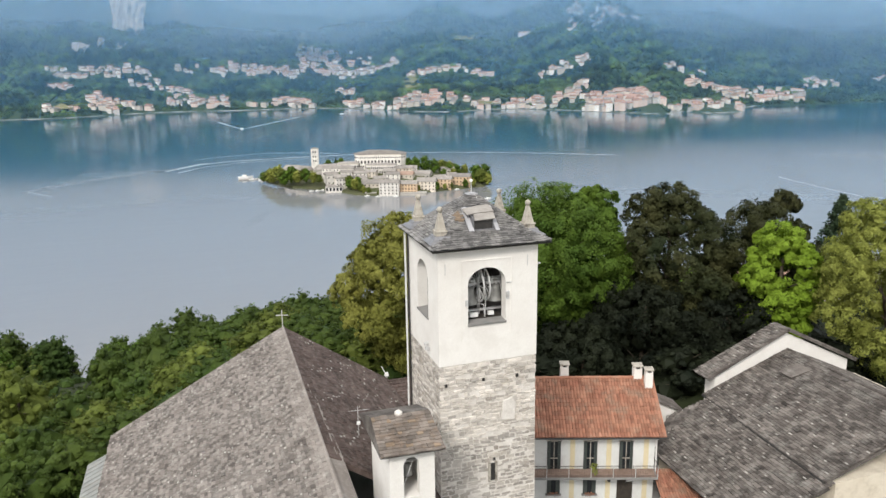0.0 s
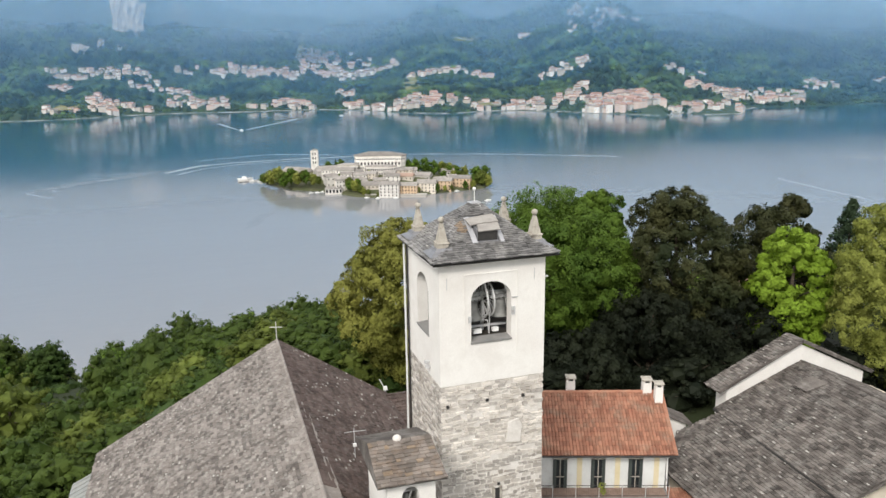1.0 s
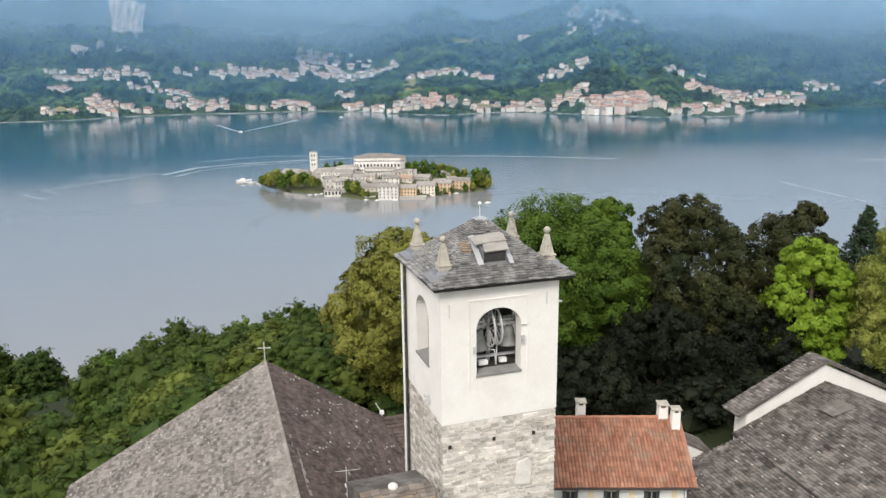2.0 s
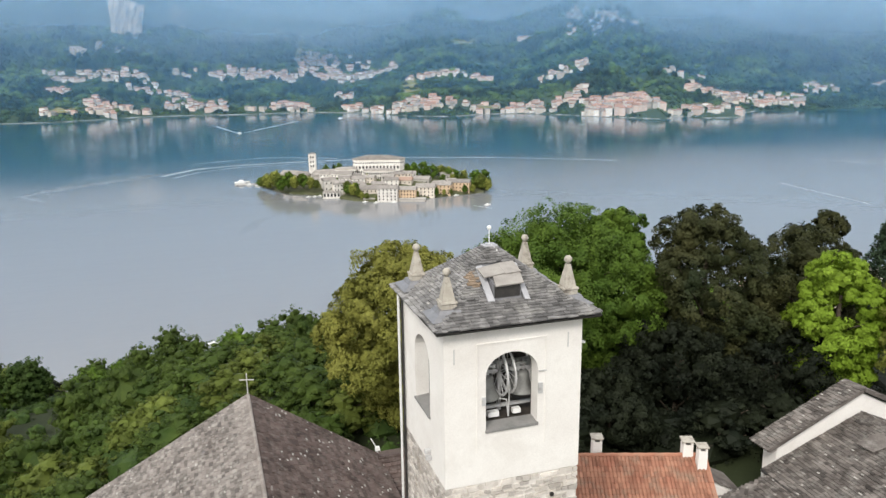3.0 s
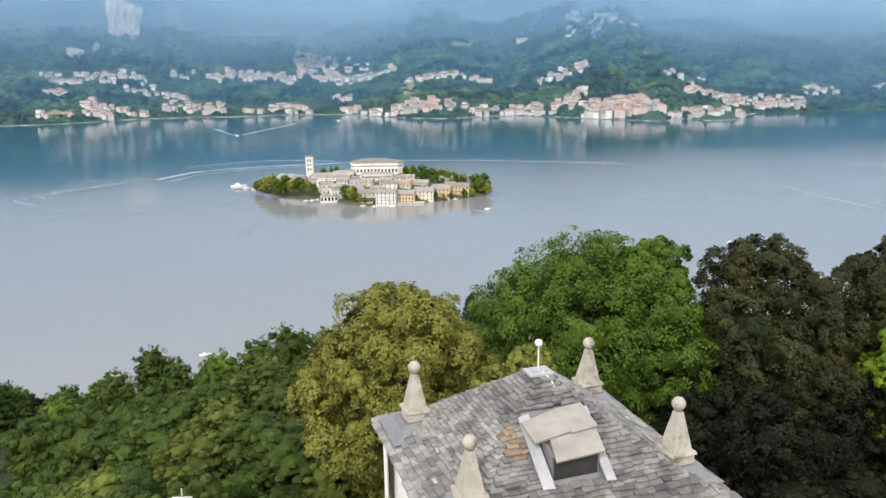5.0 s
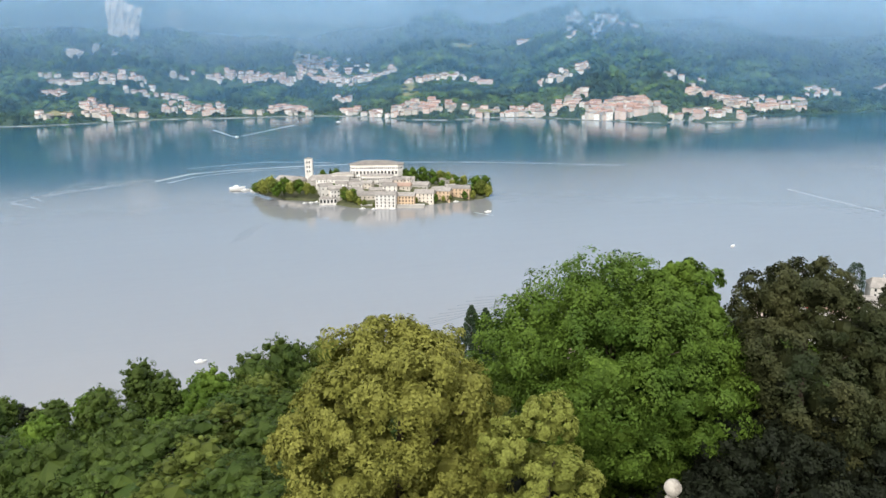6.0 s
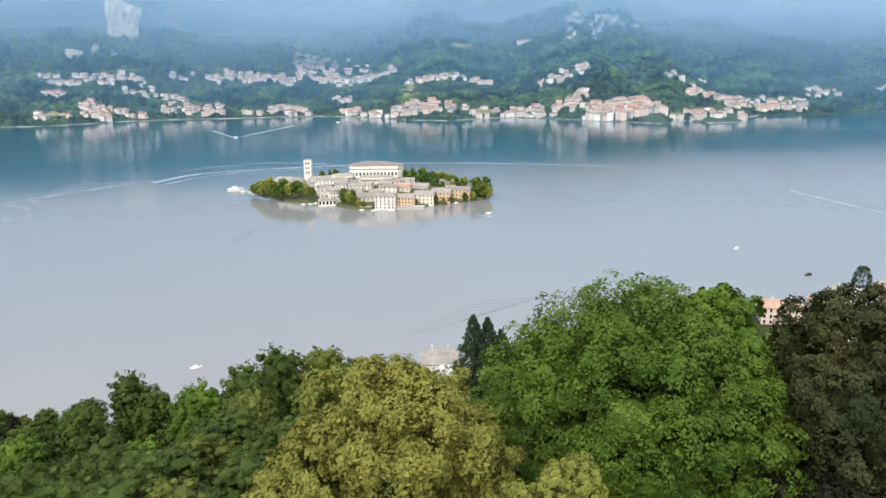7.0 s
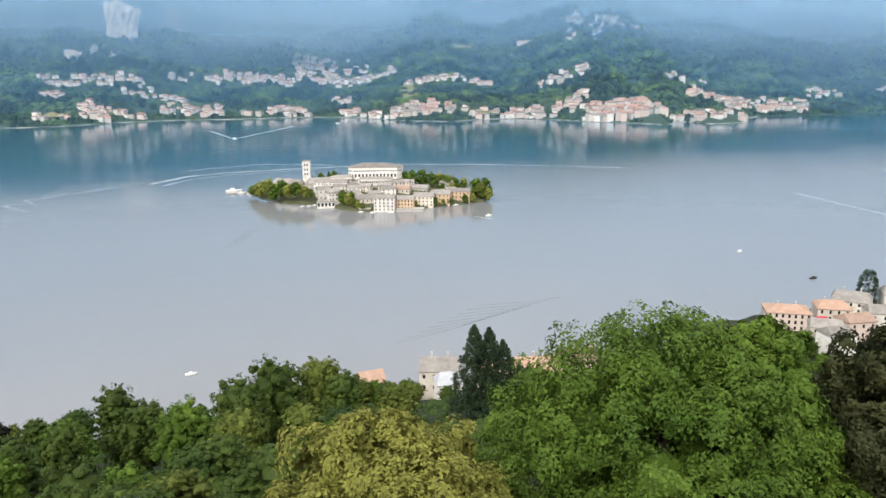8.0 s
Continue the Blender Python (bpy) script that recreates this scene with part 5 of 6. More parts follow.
def building(name, label, d, l, z, w, dp, h, rise, turn, wall_m, roof_m, rows=0, cols=0, hip=0.0, win=(1.0, 1.5), group="", chim=0, side=0):
    """A building with its roof and a grid of windows on the side that faces the walk."""
    th = thing(name, label, "building", Matrix.Translation(at(d, l, z)) @ Matrix.Rotation(radians(turn - 17.8), 4, "Z"), group)
    wg, rg = house_geo(w, dp, h, rise, hip)
    part("wall", wg, wall_m, th)
    rf = part("roof", rg, roof_m, th)
    me = Geo().box((0, 0, 0), (win[0], 0.16, win[1])).mesh("window", GLASS)
    for r in range(rows):
        for c in range(cols):
            part("window", me, GLASS, th).location = (-w / 2 + w * (c + 0.5) / cols, -dp / 2 - 0.02, h * (r + 0.55) / rows)
        for c in range(side):
            o = part("window", me, GLASS, th)
            o.location, o.rotation_euler = (-w / 2 - 0.02, -dp / 2 + dp * (c + 0.5) / side, h * (r + 0.55) / rows), (0, 0, radians(90))
    for c in range(chim):
        part("chimney", Geo().box((-w / 2 + w * (c + 0.7) / (chim + 0.4), 0.8, h + rise * 0.8), (0.8, 0.8, rise * 0.9 + 1.0)), WALLS[4], rf)
    return th


# far shore towns: each house a thing, then the fill-in
def town_spots(rng, bands):
    """Places of houses in patches: the slant across (from, to), the distance ahead (from, to) and the number."""
    for k0, k1, d0, d1, n in bands:
        for _ in range(int(n * 1.45)):
            d, k = rng.uniform(d0, d1), rng.uniform(k0, k1)
            yield k * d, max(d, far_shore(k * d) + 9)


UPPER_VILLAGE = [(-0.516, -0.487, 2564, 2582, 6), (-0.506, -0.462, 2514, 2540, 14), (-0.47, -0.418, 2534, 2592, 14), (-0.412, -0.371, 2576, 2619, 12), (-0.346, -0.324, 2729, 2763, 6), (-0.318, -0.277, 2767, 2814, 8),
                 (-0.274, -0.186, 2794, 2870, 60), (-0.186, -0.127, 2847, 3004, 46), (-0.178, -0.144, 2963, 3110, 20), (-0.145, -0.109, 3057, 3102, 5), (-0.126, -0.091, 2909, 2966, 8), (-0.128, -0.055, 2810, 2874, 32), (-0.044, 0.022, 2592, 2628, 26), (0.018, 0.069, 2617, 2644, 9)]
WEST_SHORE = [(-0.519, -0.482, 2365, 2466, 9), (-0.406, -0.375, 2500, 2529, 6), (-0.376, -0.326, 2516, 2601, 14), (-0.465, -0.429, 2247, 2310, 6), (-0.14, -0.113, 2490, 2602, 8), (-0.525, -0.474, 2081, 2144, 9), (-0.467, -0.429, 2153, 2242, 16),
              (-0.43, -0.377, 2240, 2275, 12), (-0.365, -0.279, 2303, 2451, 28), (-0.255, -0.232, 2319, 2350, 5), (-0.222, -0.165, 2344, 2456, 20)]
MIDDLE_SHORE = [(-0.13, -0.092, 2313, 2372, 7), (-0.1, 0.003, 2145, 2295, 52), (0.003, 0.091, 2124, 2244, 22), (0.091, 0.194, 2094, 2242, 46), (0.194, 0.293, 1925, 2130, 96), (0.172, 0.197, 2251, 2300, 5)]
EAST_SHORE = [(0.312, 0.408, 1875, 1993, 26), (0.326, 0.479, 2149, 2336, 70), (0.477, 0.522, 2382, 2554, 10), (0.562, 0.583, 2523, 2592, 4), (0.131, 0.197, 2476, 2584, 22), (0.295, 0.324, 2363, 2401, 6), (0.337, 0.348, 2575, 2602, 3)]
HIGH_VILLAGES = [(0.163, 0.257, 3016, 3139, 40), (0.285, 0.405, 3404, 3509, 32), (-0.096, 0.005, 3758, 3929, 8), (-0.157, -0.146, 3880, 3930, 3), (0.163, 0.207, 2863, 3082, 8)]
BANDS = UPPER_VILLAGE + WEST_SHORE + MIDDLE_SHORE + EAST_SHORE + HIGH_VILLAGES
rng = np.random.default_rng(77)
SPOTS = list(town_spots(rng, BANDS))
order = rng.permutation(len(SPOTS))
VARIANTS = []
for k in range(9):
    w, dp, h = rng.uniform(10, 17), rng.uniform(8, 11), rng.uniform(5, 9)
    wg, rg = house_geo(w, dp, h, rng.uniform(1.8, 3.0), 3.0 if k % 3 == 0 else 0.0, 0.5)
    wm, rm = WALLS[(0, 1, 0, 2, 1, 0, 4, 2, 0)[k]], ROOFS[(0, 1, 0, 0, 2, 1, 2, 0, 1)[k]]
    VARIANTS.append((wg, rg, wm, rm, wg.mesh("wall", wm), rg.mesh("roof", rm)))
fill = [(Geo(), Geo()) for _ in VARIANTS]
for i, q in enumerate(order):
    l, d = SPOTS[q]
    k = int(rng.integers(0, 9))
    wg, rg, wm, rm, wme, rme = VARIANTS[k]
    big = d - far_shore(l) < 150 and 0.19 < l / d < 0.3
    s = rng.uniform(0.85, 1.5) * (1.15 if big else 1.0)
    m = Matrix.Translation(at(d, l, far_ground(d, l) + 1.0)) @ Matrix.Rotation(rng.uniform(-0.5, 0.5) + (1.57 if rng.random() < 0.35 else 0) - 0.31, 4, "Z") @ Matrix.Diagonal((s, s, s * (1.35 if big else 1.0), 1))
    if i < 290:
        th = thing("town_house", "small plastered house with a tiled roof in a lakeside town", "house", m, "houses on the far shore")
        part("wall", wme, wm, th)
        part("roof", rme, rm, th)
    else:
        for g, src in ((fill[k][0], wg), (fill[k][1], rg)):
            g.add([m @ Vector(p) for p in src.v], src.f)
town = thing("distant_houses", "many small plastered houses with tiled roofs far off", "houses", kind="stuff")
for (wgeo, rgeo), v in zip(fill, VARIANTS):
    if wgeo.v:
        tagged(part("walls", wgeo, v[2], town), kind="stuff")
        tagged(part("roofs", rgeo, v[3], town), kind="stuff")
ch = building("church_building", "white lakeside church with a grey roof", 1985, 497, far_ground(1985, 497) + 2, 34, 18, 16, 5, 5, WALLS[0], ROOFS[0])
part("belfry", Geo().box((-14, 4, 13), (6, 6, 30)), WALLS[1], ch)
ch = building("hill_villa", "large square villa alone on the wooded slope", 2953, 323, far_ground(2953, 323) + 4, 44, 20, 14, 4, 0, WALLS[2], ROOFS[0], 2, 5, 4.0, (3, 4))
# church towers of the towns
for l, d, h in ((-505, 3040, 30), (625, 3085, 42)):
    tw = thing("church_tower", "slim pale church tower above the town", "tower", Matrix.Translation(at(d, l, far_ground(d, l))))
    part("shaft", Geo().box((0, 0, h / 2 - 3), (7, 7, h + 6)), WALLS[0], tw)
    part("spire", Geo().loft([[(-4, -4, h), (4, -4, h), (4, 4, h), (-4, 4, h)], [(-0.2, -0.2, h + 8), (0.2, -0.2, h + 8), (0.2, 0.2, h + 8), (-0.2, 0.2, h + 8)]]), ROOFS[1], tw)

# woods on the far slopes: light stands, mixed stands and dark conifers in drifts
FAR_LEAF = [material("far_wood_light", (0.05, 0.092, 0.028), (0.088, 0.135, 0.042), 0.9, 0.012, 0.12, 0.0, island=0.5), material("far_wood_green", (0.028, 0.058, 0.022), (0.052, 0.088, 0.033), 0.9, 0.012, 0.12, 0.0, island=0.55),
            material("far_wood_dark", (0.010, 0.024, 0.014), (0.024, 0.042, 0.022), 0.9, 0.012, 0.12, 0.0, island=0.5)]
OCC = {(int(l // 20), int((d - q) // 20)) for l, d in SPOTS for q in (0, 16)}
woods = [Geo() for _ in FAR_LEAF]
for _ in range(19000):
    k = rng.uniform(-0.68, 0.68)
    e = rng.uniform(0, 1) ** 1.35 * 1900 + 8
    d = far_shore(k * 2150) + e
    l = k * d
    e = d - far_shore(l)
    if e < 8 or (int(l // 20), int(d // 20)) in OCC:
        continue
    drift = hnoise(d * 1.6, l, 130.0, 21.0) + 0.5 * hnoise(d * 1.6, l, 40.0, 23.0) + rng.normal() * 0.17
    which = 0 if drift > 0.17 else 1 if drift > -0.1 else 2
    r = rng.uniform(4.5, 9) * (0.7 if e < 200 else 1.0) * (1 + e / 1300)
    tall = (0.8, 0.9, 1.35)[which] * rng.uniform(0.8, 1.2)
    q = at(d, l, far_ground(d, l) + r * 0.35)
    pts = ICO * rng.uniform(0.7, 1.3, size=(12, 1)) * np.array([r, r, r * tall]) + np.array(q)
    g = woods[which]
    n = len(g.v)
    g.v.extend(pts.tolist())
    g.f.extend((a + n, b + n, c + n) for a, b, c in ICO_FACES)
for g, mt in zip(woods, FAR_LEAF):
    tagged(part("woodland", g, mt), "dense mixed woodland on the far mountain slopes", "forest", kind="stuff")
# low stone embankment along the far shore
g = Geo()
for k in range(70):
    l = -1180 + 30 * k
    g.v += [tuple(at(far_shore(l) + q, l, LAKE + z)) for q, z in ((-1.5, -1.0), (-0.8, 1.3), (4.0, 1.5), (4.0, -1.0))]
g.f = [(4 * k + q, 4 * k + (q + 1) % 4, 4 * k + 4 + (q + 1) % 4, 4 * k + 4 + q) for k in range(69) for q in range(4)]
tagged(part("trim_shore_wall", g, WALLS[4]), "low pale stone embankment along the far shore", "embankment", kind="structure")

# bare rock faces
ROCK = material("pale_cliff", (0.62, 0.555, 0.49), (0.78, 0.72, 0.65), 0.95, 0.03, 0.25, 0.6, depth=4.0, stain=(0.12, 0.13, 0.10), stain_scale=0.035, stain_amount=0.85)


def cliff(d, l, w, h, seed, lift=0.0):
    g = Geo()
    nx, nz = 26, 22
    z0 = far_ground(d, l) - 10 + lift
    for j in range(nz):
        for i in range(nx):
            u, v = i / (nx - 1), j / (nz - 1)
            edge = min(1, 5 * min(u, 1 - u)) * min(1, 5 * (1 - v))
            out = 14 * edge + 16 * hnoise(u * 8, v * 1.2, 1.0, seed) * edge + 9 * hnoise(u * 22, v * 7, 1.0, seed + 4)
            g.v.append(tuple(at(d - out + 34 * v, l + w * (u - 0.5) * (0.75 + 0.25 * v + 0.2 * hnoise(v * 3, 0.0, 1.0, seed)), z0 + h * v * (0.82 + 0.22 * math.sin(math.pi * min(1, 0.25 + 0.85 * u)) + 0.1 * hnoise(u * 7, 2.0, 1.0, seed)))))
    g.f = [(j * nx + i, j * nx + i + 1, (j + 1) * nx + i + 1, (j + 1) * nx + i) for j in range(nz - 1) for i in range(nx - 1)]
    tagged(part("rock_face", g, ROCK), "pale bare cliff on the mountain slope", "cliff")


for i, (d, l, w, h) in enumerate(((2962, -1192, 142, 150), (2990, -1215, 60, 60), (3119, -1045, 72, 84), (2735, -1288, 62, 44), (2804, -1237, 26, 44), (2716, -1240, 125, 14), (2700, -1225, 70, 10), (2819, -1171, 26, 32), (3307, -691, 38, 34), (3330, -560, 22, 16), (3120, -760, 30, 16))):
    cliff(d, l, w, h, 3.0 + 4.7 * i)
# cleared strip up the slope, and pastures
FIELD = material("dry_meadow", (0.16, 0.17, 0.07), (0.24, 0.22, 0.11), 0.95, 0.02, 0.2, 0.2)
for pts, w0, w1 in ((((2977, -547), (3196, -570), (3346, -583)), 24, 10), (((2600, -105), (2500, -93), (2398, -80)), 44, 56), (((2932, 55), (2980, 110), (3035, 167)), 20, 24), (((2140, -1085), (2120, -1060), (2135, -1030)), 30, 30), (((2180, 110), (2180, 140), (2190, 170)), 24, 24)):
    g = Geo()
    n = 10
    ctr = [(np.interp(k / n * 2, (0, 1, 2), [p[0] for p in pts]), np.interp(k / n * 2, (0, 1, 2), [p[1] for p in pts])) for k in range(n + 1)]
    for k, (d, l) in enumerate(ctr):
        w = w0 + (w1 - w0) * k / n
        along = abs(pts[2][1] - pts[0][1]) > abs(pts[2][0] - pts[0][0])
        for q in (-1, 1):
            dd, ll = (d + q * w, l) if along else (d, l + q * w / 2)
            g.v.append(tuple(at(dd, ll, far_ground(dd, ll) + 9.0)))
    g.f = [(2 * k, 2 * k + 1, 2 * k + 3, 2 * k + 2) for k in range(n)]
    tagged(part("meadow", g, FIELD), "pale cleared meadow strip among the woods", "meadow", kind="structure")

# ---- island ----
ROCKY = material("island_ground", (0.06, 0.075, 0.03), (0.12, 0.12, 0.07), 0.95, 0.1, 1.0, 0.4)
SHORE_I = [(828, -200), (800, -180), (772, -157), (762, -130), (741, -102), (722, -84), (715, -59), (722, -40), (730, -20), (746, 12), (764, 44), (790, 52), (830, 45), (860, 15), (880, -40), (890, -100), (878, -160), (850, -195)]
ic = (805, -75)
g = Geo()
rings = [(1.0, -93.0), (0.985, -90.3), (0.93, -89.6), (0.6, -82.0), (0.3, -77.5), (0.02, -76.5)]
g.loft([[tuple(at(ic[0] + (d - ic[0]) * k, ic[1] + (l - ic[1]) * k, z)) for d, l in SHORE_I[::-1]] for k, z in rings])
tagged(part("ground_island", g, ROCKY), "low rocky island in the lake", "island", kind="structure")


def isle_z(d, l):
    k = max(((d - ic[0]) / 85) ** 2 + ((l - ic[1]) / 120) ** 2, 0.0) ** 0.5
    return float(np.interp(k, (0, 0.3, 0.6, 0.93, 1.0), (-76.5, -77.5, -82.0, -89.6, -90.3)))


W0, W1, W2, W3, W4 = WALLS
R0, R1, R2 = ROOFS
tw = thing("island_campanile", "tall square stone bell tower on the island", "tower", Matrix.Translation(at(818, -139, -80.5)) @ Matrix.Rotation(radians(-17), 4, "Z"))
part("shaft", Geo().box((0, 0, 11.5), (7.6, 7.6, 27)), W0, tw)
part("roof", Geo().loft([[(-4.1, -4.1, 25), (4.1, -4.1, 25), (4.1, 4.1, 25), (-4.1, 4.1, 25)], [(-0.2, -0.2, 26.6), (0.2, -0.2, 26.6), (0.2, 0.2, 26.6), (-0.2, 0.2, 26.6)]]), R2, tw)
for z in (21.5, 16.5, 12.0):
    for x in (-1.3, 1.3):
        part("window", Geo().box((x, -3.84, z), (1.3, 0.16, 2.4)), GLASS, tw)
def palace(label, d, l, z, plan, h, rise, rows, turn):
    """A palace on a bent plan (listed counterclockwise from above, the first corners along the front): walls, low roof, rows of windows or arcade bays on the front."""
    th = thing("palace", label, "building", Matrix.Translation(at(d, l, z)) @ Matrix.Rotation(radians(turn - 17.8), 4, "Z"))
    cx, cy = (sum(q[k] for q in plan) / len(plan) for k in (0, 1))
    grown = lambda k, zz: [(cx + (x - cx) * k, cy + (y - cy) * k, zz) for x, y in plan]
    part("wall", Geo().loft([grown(1, -6), grown(1, h)]), WALLS[0], th)
    part("cornice", Geo().loft([grown(1.015, h - 0.5), grown(1.03, h)]), WALLS[1], th)
    part("roof", Geo().loft([grown(1.04, h), grown(1.04, h + 0.3), grown(0.45, h + rise)]), ROOFS[2], th, "grey stone roof")
    for zz, ww, hh, first, last in rows:
        me = Geo().box((0, 0, 0), (ww, 0.2, hh)).mesh("window", GLASS)
        for a, b in list(zip(plan, plan[1:]))[first:last]:
            a, b = Vector((*a, 0)), Vector((*b, 0))
            n = max(1, int((b - a).length / (ww * 1.75)))
            for k in range(n):
                o = part("window", me, GLASS, th)
                o.location = a.lerp(b, (k + 0.5) / n) + Vector((0, 0, zz))
                o.rotation_euler = (0, 0, math.atan2(b.y - a.y, b.x - a.x))
    return th


palace("white seminary palace on a bent plan with arcades and grey roof", 806, -68, -77, [(-27, 3), (-25, -5), (-19, -10), (-8, -8), (10, -6), (25, -7), (29, -1), (29, 10), (-24, 13)], 16, 4.0, [(3.5, 1.2, 1.8, 0, 6), (8.2, 1.9, 3.0, 1, 5), (12.8, 1.1, 1.5, 0, 6)], -4)
palace("white lower front block of the palace with tall windows", 784, -66, -80, [(-14, 4), (-14, -5), (-10, -8), (12, -7), (18, -3), (18, 6), (-10, 8)], 10.5, 1.6, [(3.0, 1.2, 1.8, 0, 5), (7.4, 1.2, 2.0, 0, 5)], -6)
palace("white side wing of the palace with a low roof", 798, -100, -80.5, [(-11, 5), (-12, -5), (10, -7), (12, 5)], 11, 1.6, [(4.0, 1.1, 1.7, 0, 3), (8.0, 1.1, 1.7, 0, 3)], 8)
building("basilica", "old basilica with a long grey stone roof", 806, -122, -85, 30, 16, 9, 5, 20, W4, R2, 1, 5, 3.0)
building("basilica_apse", "grey-roofed apse of the basilica", 816, -150, -86, 18, 14, 8, 4, -30, W1, R2, 1, 3, 3.0)
building("island_house", "white island house with grey roof", 772, -115, -89, 14, 11, 11, 3, 25, W0, R2, 2, 3)
building("boat_house", "low white arcaded boathouse on the water", 744, -109, -91.5, 17, 9, 5.5, 2.2, 8, W0, R2, 1, 5, 3.0, (2.0, 3.2))
building("island_house", "grey stone-roofed island house", 758, -86, -88, 20, 14, 7, 4, 10, W4, R2, 1, 4, 3.0)
building("island_house", "grey-roofed cream house near the quay", 740, -72, -90, 20, 12, 7.5, 3.5, -4, W1, R2, 2, 5)
building("island_house", "tall white house at the quay", 721, -51, -91, 19, 13, 12, 2.6, -5, W0, R2, 4, 5, 0, (1.1, 1.6))
building("island_house", "orange plastered house with many windows", 728, -33, -91, 18, 12, 9.5, 3, -8, W3, R2, 3, 6, 0, (1.1, 1.7))
building("island_house", "cream house with a long grey roof", 742, -15, -91, 19, 12, 9.5, 3.5, -10, W1, R2, 3, 5)
building("island_house", "pale yellow house in the quay row", 752, 1, -91, 19, 12, 10, 3, -12, W3, R2, 3, 5)
building("island_house", "orange house at the end of the quay row", 764, 19, -91, 22, 12, 10.5, 3, -12, W3, R2, 3, 6)
building("island_house", "grey-roofed house among the trees", 832, -166, -87, 22, 12, 8, 4, -20, W1, R2, 2, 4, 2.0)
building("island_house", "white house above the quay", 758, -62, -88, 16, 10, 7, 3, 0, W0, R2, 2, 4)
building("island_house", "small brown-roofed house above the quay", 768, -38, -87, 18, 11, 9, 3, -10, W1, R1, 2, 4)
building("island_house", "grey-roofed house on the slope", 780, -20, -85, 18, 11, 6, 3, -15, W4, R2, 1, 4)
building("island_house", "small white house above the trees", 786, -132, -88, 12, 10, 8, 3, 20, W0, R2, 2, 3)
building("island_house", "small cream house under the basilica", 784, -98, -87, 14, 10, 8, 3, 5, W1, R2, 2, 3)
for d, l, w, turn, wall in ((763, -84, 13, 8, W0), (767, -73, 12, -14, W1), (760, -50, 14, 4, W0), (771, -54, 13, -8, W4), (774, -88, 12, 20, W1), (768, -98, 12, -6, W0), (782, -44, 12, 10, W1), (752, -96, 12, 0, W0), (748, -63, 12, 12, W1)):
    building("island_house", "low grey-roofed house below the palace", d, l, isle_z(d, l) - 1, w, 9, 6.0, 2.4, turn, wall, R2, 2, 3)
building("quay", "stone quay wall along the island shore", 722, -45, -92.5, 60, 8, 3.2, 0.05, -6, W4, W4)
irng = np.random.default_rng(91)
for k in range(22):
    dd, ll = irng.uniform(738, 800), irng.uniform(-125, 10)
    if (dd - 722) > 0.25 * abs(ll + 50) and not (dd > 752 and -95 < ll < -38):
        building("island_house", "small grey-roofed house in the island lanes", dd, ll, isle_z(dd, ll) - 1, irng.uniform(8, 13), irng.uniform(7, 9), irng.uniform(6, 9), 2.6, irng.uniform(-30, 30), (W0, W1, W4, W0)[k % 4], R2, 2, 3)
ISLE_KINDS = []
for k, (h, w, mt) in enumerate(((13, 10, LEAF_PALE), (12, 10, LEAF_MOSS), (13, 9.5, LEAF_GREEN))):
    ISLE_KINDS.append(broadleaf(500 + k, h, w, mt, 22, 7, 0.34, 0.04, "leafy tree growing on the island", group="island trees", tufts=4, lobe_size=0.22, core=0.74))
WEST_TREES = [(812, -196, 0.9, 2), (805, -190, 1.1, 1), (796, -184, 1.3, 0), (790, -174, 1.5, 0), (780, -168, 1.4, 1), (774, -158, 1.4, 2), (768, -150, 1.1, 0), (766, -140, 1.2, 2), (772, -144, 1.2, 1), (812, -178, 1.2, 1), (760, -132, 1.0, 0), (768, -164, 1.0, 2), (758, -126, 0.8, 1), (786, -158, 1.2, 2)]
EAST_TREES = [(796, -28, 1.2, 2), (800, -18, 1.4, 2), (796, -8, 1.3, 2), (800, 2, 1.3, 1), (806, -36, 1.0, 2), (792, 8, 1.2, 2), (798, 16, 1.1, 2), (790, 22, 1.0, 1), (786, 12, 0.9, 0), (782, 2, 0.8, 2), (778, 36, 1.6, 2), (772, 42, 1.5, 1), (784, 45, 1.6, 2), (790, 38, 1.4, 2), (768, 48, 1.0, 0)]
QUAY_TREES = [(742, -93, 1.0, 1), (732, -86, 1.0, 0), (728, -80, 0.8, 1), (738, -84, 0.9, 2), (722, -72, 0.6, 1), (730, -24, 0.6, 0), (738, -5, 0.7, 2), (746, 9, 0.6, 1), (754, 24, 0.7, 2), (758, 32, 0.7, 0), (736, -92, 0.8, 2), (724, -77, 0.6, 0), (718, -62, 0.4, 1), (742, 3, 0.5, 0)]
BACK_TREES = [(820, -125, 1.0, 2), (826, -112, 1.0, 2), (845, -60, 1.0, 0), (848, -30, 1.1, 2), (850, -90, 1.0, 2), (840, 0, 1.1, 0), (812, -40, 0.9, 2), (818, 8, 1.1, 0), (790, -118, 0.6, 1), (776, -76, 0.5, 0), (770, -104, 0.6, 2)]
for i, (d, l, s, k) in enumerate(WEST_TREES + EAST_TREES + QUAY_TREES + BACK_TREES):
    copy_thing(ISLE_KINDS[k], Matrix.Translation(at(d, l, isle_z(d, l) - 0.6)) @ Matrix.Rotation(i * 2.1, 4, "Z") @ Matrix.Diagonal((s, s, s, 1)))
for k, o in enumerate(ISLE_KINDS):
    o.matrix_basis = Matrix.Translation(at(830 + 6 * k, 26 - 12 * k, isle_z(830 + 6 * k, 26 - 12 * k) - 0.5))
for d, l in ((828, -118), (806, -36), (790, 22), (806, -42)):
    conifer(int(d + l), 13, 4.5, NEEDLE, "dark cypress-like conifer on the island", Matrix.Translation(at(d, l, isle_z(d, l) - 0.5)), "island conifers")
